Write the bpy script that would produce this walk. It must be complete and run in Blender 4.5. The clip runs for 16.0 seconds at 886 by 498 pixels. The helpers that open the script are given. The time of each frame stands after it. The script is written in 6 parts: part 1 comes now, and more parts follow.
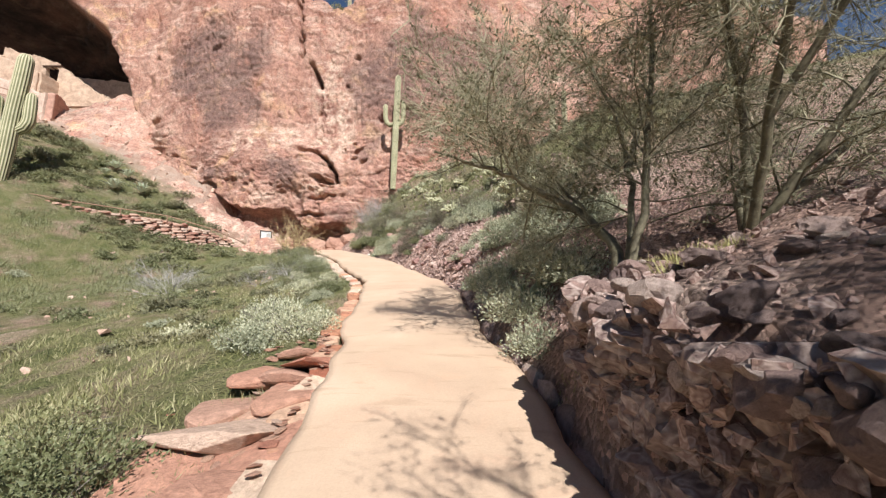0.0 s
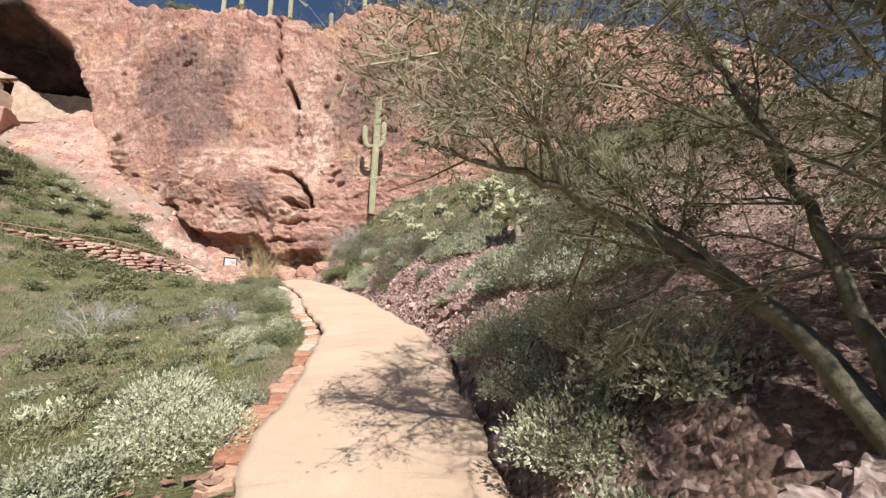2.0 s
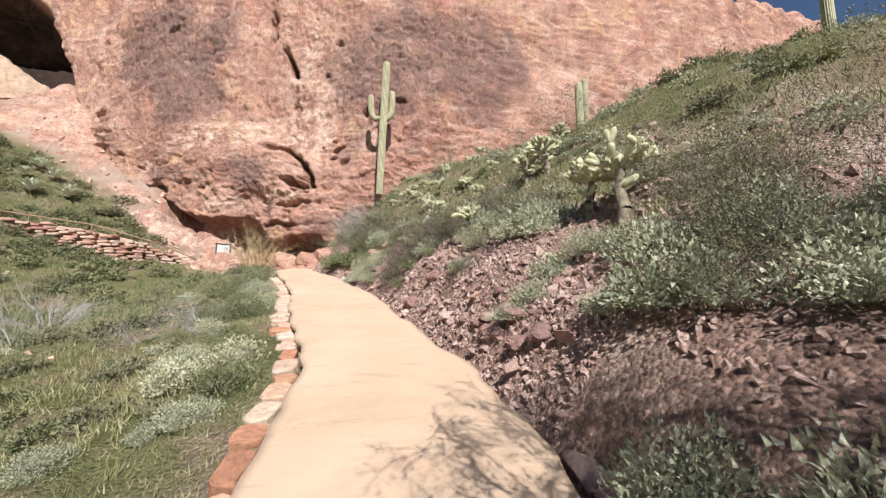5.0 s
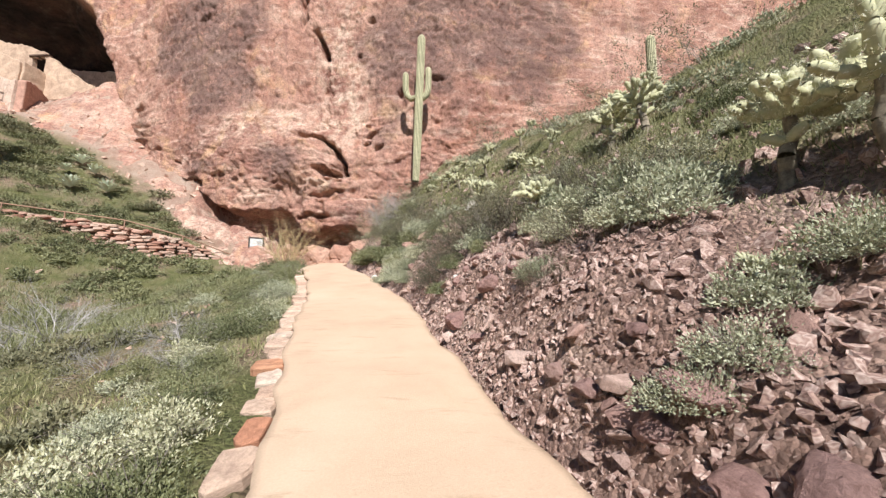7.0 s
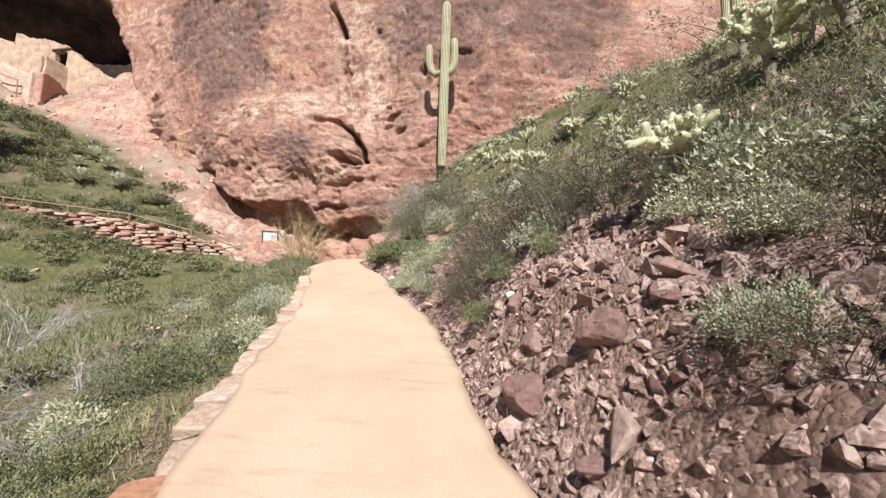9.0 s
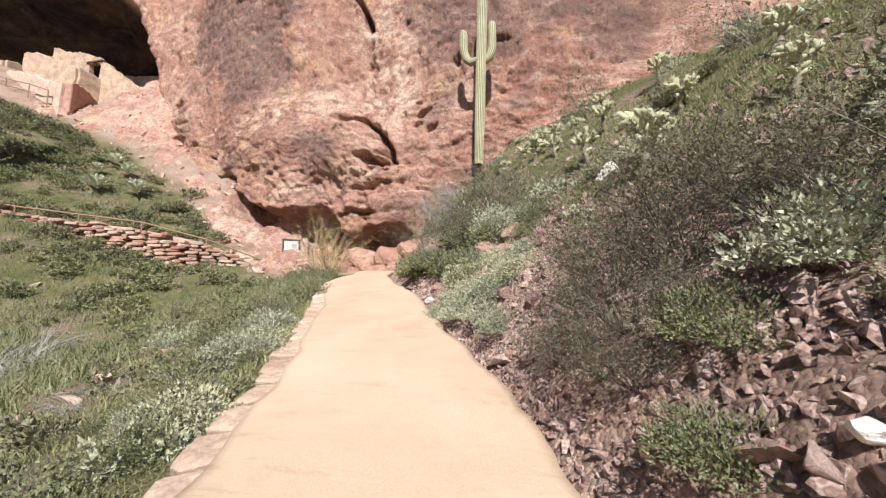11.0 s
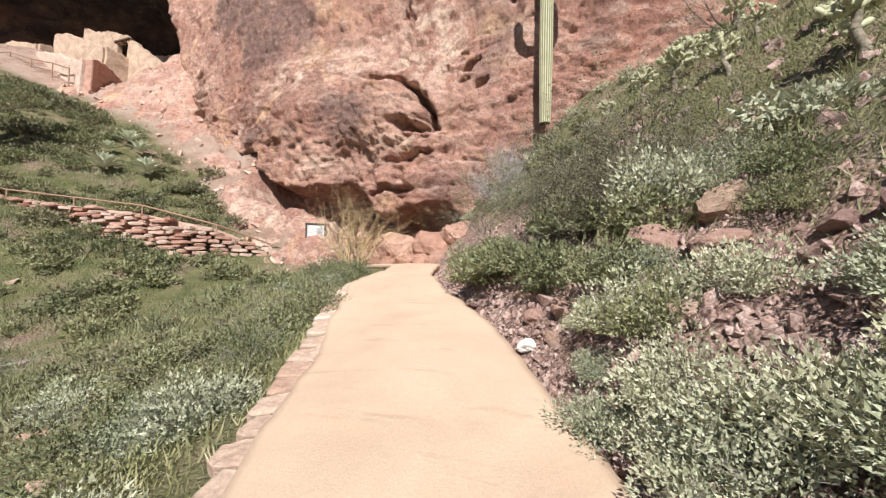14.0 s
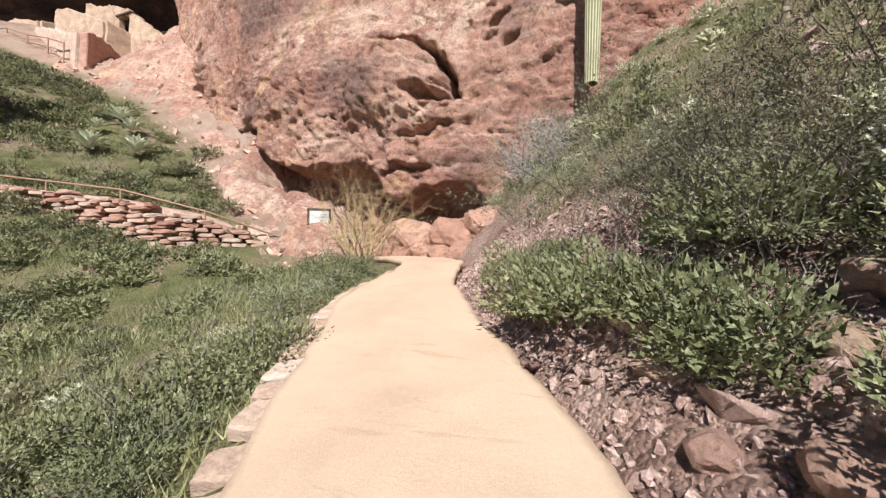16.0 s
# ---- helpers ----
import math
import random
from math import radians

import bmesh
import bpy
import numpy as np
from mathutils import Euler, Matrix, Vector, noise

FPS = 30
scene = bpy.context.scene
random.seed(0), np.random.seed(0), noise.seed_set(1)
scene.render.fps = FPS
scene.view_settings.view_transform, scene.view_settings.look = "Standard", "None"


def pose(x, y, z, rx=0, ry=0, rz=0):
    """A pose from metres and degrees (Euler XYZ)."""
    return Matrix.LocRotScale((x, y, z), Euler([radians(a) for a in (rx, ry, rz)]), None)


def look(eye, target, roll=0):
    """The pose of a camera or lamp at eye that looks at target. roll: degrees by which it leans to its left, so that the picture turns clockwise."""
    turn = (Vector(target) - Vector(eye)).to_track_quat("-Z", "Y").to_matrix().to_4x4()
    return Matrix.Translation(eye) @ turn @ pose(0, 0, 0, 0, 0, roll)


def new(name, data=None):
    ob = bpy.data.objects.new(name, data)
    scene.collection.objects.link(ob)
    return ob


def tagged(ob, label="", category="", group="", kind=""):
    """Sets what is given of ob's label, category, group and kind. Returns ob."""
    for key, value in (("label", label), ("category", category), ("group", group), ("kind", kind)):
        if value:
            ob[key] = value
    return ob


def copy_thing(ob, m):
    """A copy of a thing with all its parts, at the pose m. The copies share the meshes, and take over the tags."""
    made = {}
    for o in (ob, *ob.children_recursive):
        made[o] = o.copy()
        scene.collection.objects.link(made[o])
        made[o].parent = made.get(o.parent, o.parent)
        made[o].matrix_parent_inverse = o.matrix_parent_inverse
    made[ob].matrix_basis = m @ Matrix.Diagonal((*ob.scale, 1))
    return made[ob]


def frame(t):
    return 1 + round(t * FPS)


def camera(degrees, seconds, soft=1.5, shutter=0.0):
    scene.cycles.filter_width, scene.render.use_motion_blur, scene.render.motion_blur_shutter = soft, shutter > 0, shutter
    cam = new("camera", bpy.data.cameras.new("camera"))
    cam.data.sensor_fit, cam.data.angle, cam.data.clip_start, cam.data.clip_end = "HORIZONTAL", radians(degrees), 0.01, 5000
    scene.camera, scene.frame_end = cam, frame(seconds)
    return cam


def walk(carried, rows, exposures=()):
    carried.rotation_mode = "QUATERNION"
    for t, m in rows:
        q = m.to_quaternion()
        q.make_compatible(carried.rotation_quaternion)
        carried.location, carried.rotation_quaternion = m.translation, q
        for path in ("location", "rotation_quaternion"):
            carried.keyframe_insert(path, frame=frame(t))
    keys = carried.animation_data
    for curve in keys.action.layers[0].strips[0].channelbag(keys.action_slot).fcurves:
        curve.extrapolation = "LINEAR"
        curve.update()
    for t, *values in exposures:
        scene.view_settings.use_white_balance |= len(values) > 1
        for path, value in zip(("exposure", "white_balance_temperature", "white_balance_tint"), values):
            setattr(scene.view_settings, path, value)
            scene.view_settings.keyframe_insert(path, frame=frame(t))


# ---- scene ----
cam = camera(96.8, 16.0, soft=1.3)
METRES, EYE, TILT, LEAN, TURN = 20.0, 1.4, 6.5, 0.0, 0.0
ROWS = [
    (0.0, 0.0, 0.0, 0.0, 0.0, 0.0, 0.0),
    (0.5, 0.0008, 0.0283, 0.0027, -0.83, 1.56, -0.1),
    (1.0, -0.0011, 0.0548, 0.0075, -1.63, 2.82, -0.22),
    (1.5, -0.0025, 0.0801, 0.0111, -2.28, 3.52, -0.27),
    (2.0, -0.0009, 0.1055, 0.0144, -2.73, 3.76, -0.29),
    (2.5, -0.0005, 0.1315, 0.0146, -3.01, 3.71, -0.32),
    (3.0, -0.0088, 0.1589, 0.0165, -3.1, 3.54, -0.34),
    (3.5, -0.016, 0.1864, 0.017, -2.98, 3.27, -0.33),
    (6.0, -0.0304, 0.3304, 0.0257, 0.72, 0.7, 0.15),
    (6.5, -0.0334, 0.3605, 0.0279, 2.47, 0.45, 0.38),
    (7.0, -0.0347, 0.3945, 0.0279, 4.11, 0.16, 0.58),
    (7.5, -0.0389, 0.4274, 0.0286, 5.33, -0.23, 0.74),
    (8.0, -0.0407, 0.463, 0.0282, 6.16, -0.63, 0.83),
    (8.5, -0.0461, 0.4933, 0.0292, 6.9, -0.91, 0.92),
    (9.0, -0.054, 0.5263, 0.0322, 7.92, -0.98, 1.03),
    (9.5, -0.0661, 0.5569, 0.0334, 9.22, -0.79, 1.18),
    (12.0, -0.1219, 0.717, 0.0366, 13.36, 0.49, 1.6),
    (12.5, -0.1352, 0.748, 0.0379, 14.33, 0.29, 1.7),
    (13.0, -0.1488, 0.7782, 0.0395, 15.55, -0.25, 1.84),
    (13.5, -0.1626, 0.8122, 0.0402, 16.67, -1.14, 1.96),
    (14.0, -0.1758, 0.843, 0.0415, 17.44, -2.27, 2.06),
    (14.5, -0.1875, 0.8739, 0.0445, 17.85, -3.3, 2.13),
    (15.0, -0.1988, 0.9045, 0.0477, 18.25, -4.04, 2.19),
    (15.5, -0.2098, 0.9326, 0.0505, 18.95, -4.49, 2.26),
    (16.0, -0.2203, 0.9615, 0.0502, 20.09, -4.81, 2.35),
]
walk(cam, [(t, pose(0, 0, EYE, TILT, LEAN, TURN) @ pose(METRES * x, METRES * y, METRES * z, 90 + pitch, roll, yaw)) for t, x, y, z, yaw, pitch, roll in ROWS])

# ---- sky and sun ----
SUN_ELEVATION, SUN_TURN = 44.0, 166.0  # degrees; the turn runs clockwise from +y
scene.view_settings.exposure = 0.66
world = bpy.data.worlds.new("sky")
scene.world = world
world.use_nodes = True
sky = world.node_tree.nodes.new("ShaderNodeTexSky")
sky.sky_type, sky.sun_disc = "NISHITA", False
sky.sun_elevation, sky.sun_rotation = radians(SUN_ELEVATION), radians(SUN_TURN)
sky.air_density, sky.dust_density, sky.ozone_density, sky.altitude = 1.0, 0.2, 3.5, 900
back = world.node_tree.nodes["Background"]
back.inputs["Strength"].default_value = 0.052
world.node_tree.links.new(sky.outputs[0], back.inputs["Color"])
sun = new("sun", bpy.data.lights.new("sun", "SUN"))
sun.data.energy, sun.data.angle, sun.data.color = 5.0, radians(0.53), (1.0, 0.98, 0.955)
sun_way = Vector((math.sin(radians(SUN_TURN)) * math.cos(radians(SUN_ELEVATION)),
                  math.cos(radians(SUN_TURN)) * math.cos(radians(SUN_ELEVATION)), math.sin(radians(SUN_ELEVATION))))
sun.matrix_world = look(sun_way * 60, (0, 0, 0))

# ---- materials ----
class Nodes:
    """A small builder for one node material."""
    def __init__(self, name, rough=0.85, metal=0.0, coords="Object"):
        self.m = bpy.data.materials.new(name)
        self.m.use_nodes = True
        self.t = self.m.node_tree
        self.b = self.t.nodes["Principled BSDF"]
        self.b.inputs["Roughness"].default_value = rough
        self.b.inputs["Metallic"].default_value = metal
        self.b.inputs["Specular IOR Level"].default_value = 0.25
        self.c = self.t.nodes.new("ShaderNodeTexCoord").outputs[coords]

    def link(self, a, b):
        self.t.links.new(a, b)

    def stretch(self, scale):
        n = self.t.nodes.new("ShaderNodeMapping")
        n.inputs["Scale"].default_value = scale
        self.link(self.c, n.inputs["Vector"])
        return n.outputs[0]

    def noise(self, scale, detail=6, rough=0.6, warp=0.0, vec=None):
        n = self.t.nodes.new("ShaderNodeTexNoise")
        n.inputs["Scale"].default_value, n.inputs["Detail"].default_value = scale, detail
        n.inputs["Roughness"].default_value, n.inputs["Distortion"].default_value = rough, warp
        self.link(vec or self.c, n.inputs["Vector"])
        return n.outputs["Fac"]

    def cells(self, scale, feature="F1", vec=None, out="Distance"):
        n = self.t.nodes.new("ShaderNodeTexVoronoi")
        n.feature = feature
        n.inputs["Scale"].default_value = scale
        self.link(vec or self.c, n.inputs["Vector"])
        return n.outputs[out]

    def ramp(self, fac, *stops):
        n = self.t.nodes.new("ShaderNodeValToRGB")
        e = n.color_ramp.elements
        while len(e) < len(stops):
            e.new(0.5)
        for el, (p, c) in zip(e, stops):
            el.position, el.color = p, (*c, 1) if len(c) == 3 else c
        self.link(fac, n.inputs[0])
        return n.outputs[0]

    def grey(self, fac, lo, hi):
        return self.ramp(fac, (lo, (0, 0, 0)), (hi, (1, 1, 1)))

    def mix(self, fac, a, b, how="MIX"):
        n = self.t.nodes.new("ShaderNodeMix")
        n.data_type, n.blend_type = "RGBA", how
        for v, i in ((fac, 0), (a, 6), (b, 7)):
            if hasattr(v, "links"):
                self.link(v, n.inputs[i])
            else:
                n.inputs[i].default_value = v if i == 0 else (*v, 1)
        return n.outputs[2]

    def maths(self, how, a, b):
        n = self.t.nodes.new("ShaderNodeMath")
        n.operation = how
        for i, v in enumerate((a, b)):
            if hasattr(v, "links"):
                self.link(v, n.inputs[i])
            else:
                n.inputs[i].default_value = v
        return n.outputs[0]

    def attr(self, name):
        n = self.t.nodes.new("ShaderNodeAttribute")
        n.attribute_name = name
        return n.outputs["Fac"]

    def any(self):
        return self.t.nodes.new("ShaderNodeObjectInfo").outputs["Random"]

    def done(self, colour, bump=None, depth=0.02, strength=0.6):
        if hasattr(colour, "links"):
            self.link(colour, self.b.inputs["Base Color"])
        else:
            self.b.inputs["Base Color"].default_value = (*colour, 1)
        if bump is not None:
            n = self.t.nodes.new("ShaderNodeBump")
            n.inputs["Distance"].default_value, n.inputs["Strength"].default_value = depth, strength
            self.link(bump, n.inputs["Height"])
            self.link(n.outputs[0], self.b.inputs["Normal"])
        return self.m


def cliff_material():
    n = Nodes("cliff_rock", 0.92)
    big = n.noise(0.22, 7, 0.68, 0.5)
    col = n.ramp(big, (0.34, (0.31, 0.15, 0.115)), (0.46, (0.41, 0.22, 0.165)), (0.56, (0.48, 0.275, 0.21)), (0.68, (0.57, 0.375, 0.29)))
    streak = n.noise(0.8, 9, 0.72, 0.3, n.stretch((1.0, 1.0, 0.3)))
    col = n.mix(n.maths("MULTIPLY", n.grey(streak, 0.50, 0.60), 0.55), col, (0.27, 0.145, 0.12))
    beds = n.noise(1.0, 8, 0.7, 0.8, n.stretch((0.45, 0.45, 1.5)))
    col = n.mix(n.maths("MULTIPLY", n.grey(beds, 0.53, 0.62), 0.5), col, (0.72, 0.54, 0.44))
    ochre = n.noise(0.33, 6, 0.65, 1.0)
    col = n.mix(n.maths("MULTIPLY", n.grey(ochre, 0.55, 0.66), 0.5), col, (0.64, 0.41, 0.225))
    rust = n.noise(0.4, 6, 0.65, 0.7, n.stretch((1.3, 1.3, 0.6)))
    col = n.mix(n.maths("MULTIPLY", n.grey(rust, 0.56, 0.66), 0.4), col, (0.45, 0.19, 0.125))
    col = n.mix(n.maths("MULTIPLY", n.attr("pale"), n.grey(n.noise(0.7, 8, 0.75), 0.44, 0.62)), col, (0.74, 0.56, 0.44))
    dark = n.maths("MULTIPLY", n.attr("varnish"), n.grey(n.noise(0.9, 9, 0.8, 0.4), 0.34, 0.50))
    col = n.mix(n.maths("MULTIPLY", dark, 0.78), col, (0.165, 0.105, 0.092))
    # shade inside the cave, put into the colour as faintly banded near-black
    shade_mix = n.maths("MULTIPLY", n.attr("cave_shade"), n.ramp(n.noise(0.35, 6, 0.65, 0.8, n.stretch((0.5, 0.5, 1.8))), (0.35, (1, 1, 1)), (0.66, (0.80, 0.80, 0.80))))
    col = n.mix(shade_mix, col, (0.010, 0.008, 0.007))
    grain = n.noise(11.0, 9, 0.82)
    speck = n.noise(4.5, 6, 0.85)
    col = n.mix(0.75, col, n.ramp(speck, (0.34, (0.30, 0.27, 0.26)), (0.47, (0.98, 0.97, 0.97)), (0.66, (1.4, 1.39, 1.37))), "MULTIPLY")
    col = n.mix(0.8, col, n.ramp(grain, (0.32, (0.36, 0.34, 0.33)), (0.48, (1.0, 1.0, 1.0)), (0.68, (1.35, 1.34, 1.32))), "MULTIPLY")
    pebbles = n.cells(6.5)
    pocks = n.grey(n.noise(2.6, 7, 0.75), 0.30, 0.40)
    col = n.mix(n.maths("MULTIPLY", n.maths("SUBTRACT", 1.0, pocks), 0.35), col, (0.13, 0.075, 0.06))
    h = n.maths("ADD", n.maths("ADD", n.maths("MULTIPLY", grain, 1.3), n.maths("MULTIPLY", pebbles, 0.3)), n.maths("MULTIPLY", n.maths("ADD", pocks, speck), 0.4))
    return n.done(col, h, 0.14, 0.9)


def ground_material():
    n = Nodes("hillside_soil", 0.95)
    base = n.ramp(n.noise(0.7, 8, 0.65, 0.4), (0.32, (0.31, 0.195, 0.16)), (0.5, (0.49, 0.335, 0.28)), (0.66, (0.64, 0.49, 0.42)))
    stones = n.ramp(n.cells(28.0, out="Color"), (0.1, (0.5, 0.47, 0.45)), (0.6, (1.0, 0.97, 0.95)), (0.95, (1.7, 1.65, 1.6)))
    base = n.mix(0.8, base, stones, "MULTIPLY")
    moss = n.ramp(n.noise(0.9, 8, 0.7, 0.5), (0.3, (0.10, 0.115, 0.045)), (0.46, (0.18, 0.19, 0.075)), (0.6, (0.27, 0.25, 0.125)), (0.74, (0.37, 0.30, 0.19)))
    col = n.mix(n.maths("MULTIPLY", n.attr("green"), n.grey(n.noise(0.55, 7, 0.65), 0.28, 0.52)), base, moss)
    rock = n.ramp(n.noise(0.5, 8, 0.65, 0.5), (0.34, (0.40, 0.23, 0.17)), (0.5, (0.55, 0.39, 0.31)), (0.66, (0.60, 0.46, 0.375)))
    col = n.mix(n.attr("rock"), col, rock)
    grain = n.noise(16.0, 8, 0.75)
    col = n.mix(0.7, col, n.ramp(grain, (0.3, (0.5, 0.48, 0.46)), (0.6, (1.05, 1.03, 1.0))), "MULTIPLY")
    clods = n.maths("ADD", n.maths("MULTIPLY", n.cells(28.0), -1.6), n.maths("MULTIPLY", n.cells(11.0), -1.2))
    h = n.maths("ADD", n.maths("ADD", grain, n.noise(45.0, 6, 0.8)), clods)
    return n.done(col, h, 0.05, 1.0)


def path_material():
    n = Nodes("trail_surface", 0.85)
    col = n.ramp(n.noise(0.8, 8, 0.6, 0.4), (0.3, (0.47, 0.335, 0.24)), (0.5, (0.53, 0.39, 0.28)), (0.7, (0.58, 0.435, 0.32)))
    blot = n.noise(2.2, 6, 0.6, 1.2)
    col = n.mix(n.maths("MULTIPLY", n.grey(blot, 0.56, 0.7), 0.30), col, (0.62, 0.37, 0.25))
    scuff = n.noise(2.0, 7, 0.7, 0.5, n.stretch((0.6, 3.2, 1)))
    col = n.mix(n.maths("MULTIPLY", n.grey(scuff, 0.57, 0.66), 0.45), col, (0.36, 0.25, 0.165))
    dust = n.noise(0.5, 4, 0.6, 0.6)
    col = n.mix(n.maths("MULTIPLY", n.grey(dust, 0.5, 0.68), 0.4), col, (0.60, 0.42, 0.31))
    grain = n.noise(60.0, 6, 0.8)
    col = n.mix(0.5, col, n.ramp(grain, (0.3, (0.74, 0.72, 0.70)), (0.65, (1.06, 1.05, 1.03))), "MULTIPLY")
    return n.done(col, n.maths("ADD", grain, n.noise(9.0, 5, 0.6)), 0.012, 0.5)


def stone_material(name, *cols, scale=3.0, grain=14.0, rough=0.88, depth=0.03, patch=0.0):
    """Rock whose pieces differ: the cols run from dark to light by each piece's random number."""
    n = Nodes(name, rough)
    k = len(cols)
    pick = n.grey(n.noise(patch, 2, 0.9), 0.33, 0.67) if patch else n.any()
    tone = n.ramp(pick, *[(i / max(1, k - 1), c) for i, c in enumerate(cols)])
    blot = n.noise(scale, 7, 0.65, 0.6)
    col = n.mix(0.75, tone, n.ramp(blot, (0.3, (0.55, 0.5, 0.48)), (0.55, (1.0, 1.0, 1.0)), (0.72, (1.28, 1.25, 1.2))), "MULTIPLY")
    g = n.noise(grain, 8, 0.75)
    col = n.mix(0.6, col, n.ramp(g, (0.3, (0.55, 0.53, 0.52)), (0.6, (1.06, 1.05, 1.04))), "MULTIPLY")
    return n.done(col, n.maths("ADD", g, blot), depth, 0.8)


def leaf_material(name, dark, light, pale=None, rough=0.6, patch=3.0, thin=0.16):
    n = Nodes(name, rough)
    col = n.ramp(n.noise(patch, 5, 0.75), (0.34, dark), (0.62, light))
    if pale:
        col = n.mix(n.grey(n.noise(patch * 7, 3, 0.7), 0.47, 0.62), col, pale)
    col = n.mix(0.7, col, n.ramp(n.any(), (0.0, (0.62, 0.66, 0.6)), (0.5, (1.0, 1.0, 1.0)), (1.0, (1.3, 1.22, 1.15))), "MULTIPLY")
    n.done(col)
    glow = n.t.nodes.new("ShaderNodeBsdfTranslucent")
    both = n.t.nodes.new("ShaderNodeMixShader")
    both.inputs[0].default_value = thin
    n.link(col, glow.inputs["Color"])
    n.link(n.b.outputs[0], both.inputs[1])
    n.link(glow.outputs[0], both.inputs[2])
    n.link(both.outputs[0], n.t.nodes["Material Output"].inputs["Surface"])
    return n.m


def plain_material(name, dark, light, scale=8.0, rough=0.7, metal=0.0, depth=0.01):
    n = Nodes(name, rough, metal)
    f = n.noise(scale, 7, 0.7)
    return n.done(n.ramp(f, (0.32, dark), (0.66, light)), f, depth, 0.6)


def saguaro_material():
    n = Nodes("saguaro_skin", 0.6)
    ridge = n.attr("ridge")
    col = n.ramp(ridge, (0.0, (0.11, 0.12, 0.065)), (0.45, (0.30, 0.29, 0.17)), (1.0, (0.62, 0.57, 0.42)))
    f = n.noise(1.6, 6, 0.7)
    return n.done(n.mix(0.6, col, n.ramp(f, (0.3, (0.6, 0.58, 0.5)), (0.65, (1.1, 1.08, 1.0))), "MULTIPLY"), n.noise(30, 3), 0.01, 0.5)


CLIFF, SOIL, TRAIL = cliff_material(), ground_material(), path_material()
KERB_STONE = stone_material("kerb_stone", (0.36, 0.13, 0.08), (0.58, 0.33, 0.20), (0.52, 0.24, 0.15), (0.68, 0.48, 0.34), (0.70, 0.56, 0.44))
PALE_KERB = stone_material("pale_kerb_stone", (0.52, 0.34, 0.25), (0.66, 0.50, 0.39), (0.60, 0.43, 0.33), (0.70, 0.57, 0.47))
RED_STONE = stone_material("red_boulder", (0.20, 0.145, 0.132), (0.32, 0.22, 0.195), (0.49, 0.37, 0.32), (0.36, 0.245, 0.215), (0.58, 0.46, 0.40), scale=4.5, grain=20.0)
RUBBLE = stone_material("rubble", (0.25, 0.15, 0.13), (0.50, 0.325, 0.27), (0.36, 0.225, 0.195), (0.66, 0.49, 0.42), (0.45, 0.29, 0.245), (0.58, 0.43, 0.37))
LOOSE = stone_material("loose_rubble", (0.17, 0.102, 0.09), (0.47, 0.325, 0.27), (0.28, 0.175, 0.15), (0.60, 0.46, 0.40), (0.37, 0.24, 0.205), (0.53, 0.405, 0.35), patch=9.0)
PALE_STONE = plain_material("pale_stone", (0.66, 0.60, 0.53), (0.84, 0.80, 0.74), 5, 0.85, depth=0.03)
WALL_STONE = stone_material("wall_stone", (0.40, 0.20, 0.15), (0.56, 0.36, 0.28), (0.62, 0.47, 0.38), (0.48, 0.27, 0.20))
ADOBE = stone_material("adobe", (0.50, 0.36, 0.265), (0.58, 0.43, 0.32), scale=1.2, grain=6.0, depth=0.08)
SILVER_LEAF = leaf_material("silver_leaf", (0.20, 0.215, 0.125), (0.42, 0.43, 0.285), (0.61, 0.60, 0.465))
GREEN_LEAF = leaf_material("green_leaf", (0.088, 0.102, 0.045), (0.195, 0.205, 0.095), (0.345, 0.345, 0.21))
OLIVE_LEAF = leaf_material("olive_leaf", (0.10, 0.098, 0.052), (0.22, 0.21, 0.12), (0.29, 0.275, 0.18))
GRASS_LEAF = leaf_material("grass_leaf", (0.125, 0.135, 0.058), (0.275, 0.272, 0.12), (0.43, 0.39, 0.235), patch=0.8)
TAN_GRASS = leaf_material("dry_grass", (0.26, 0.24, 0.09), (0.45, 0.40, 0.18), patch=2.0)
DARK_TWIG = plain_material("dark_twig", (0.045, 0.035, 0.028), (0.15, 0.12, 0.095), 12)
DARK_LEAF = leaf_material("dark_leaf", (0.05, 0.05, 0.026), (0.125, 0.12, 0.068), (0.19, 0.18, 0.12), thin=0.08)
DRY_TWIG = plain_material("dry_twig", (0.10, 0.082, 0.068), (0.27, 0.235, 0.20), 12)
GREY_TWIG = plain_material("grey_twig", (0.24, 0.22, 0.21), (0.46, 0.43, 0.41), 12)
TAN_TWIG = plain_material("tan_twig", (0.36, 0.26, 0.13), (0.58, 0.45, 0.26), 12)
BARK = plain_material("green_bark", (0.075, 0.062, 0.042), (0.22, 0.195, 0.125), 9, depth=0.03)
PALO_TWIG = plain_material("olive_twig", (0.20, 0.185, 0.11), (0.46, 0.42, 0.285), 5)
SAGUARO = saguaro_material()
SPINE = leaf_material("cholla_spines", (0.62, 0.60, 0.43), (0.82, 0.80, 0.64), rough=0.5, patch=8.0)
CHOLLA_CORE = plain_material("cholla_core", (0.34, 0.34, 0.19), (0.56, 0.54, 0.36), 10)
CHOLLA_TRUNK = plain_material("cholla_trunk", (0.10, 0.08, 0.06), (0.33, 0.28, 0.20), 14, depth=0.03)
AGAVE = plain_material("agave_leaf", (0.58, 0.62, 0.48), (0.78, 0.80, 0.66), 3)
PEAR = plain_material("prickly_pear_skin", (0.17, 0.21, 0.13), (0.34, 0.38, 0.26), 26, 0.55, depth=0.006)
RUST = plain_material("rusty_steel", (0.20, 0.11, 0.075), (0.42, 0.27, 0.19), 20, 0.7, 0.2)
SIGN_FRAME = plain_material("sign_frame", (0.045, 0.035, 0.03), (0.085, 0.07, 0.06), 9, 0.6)
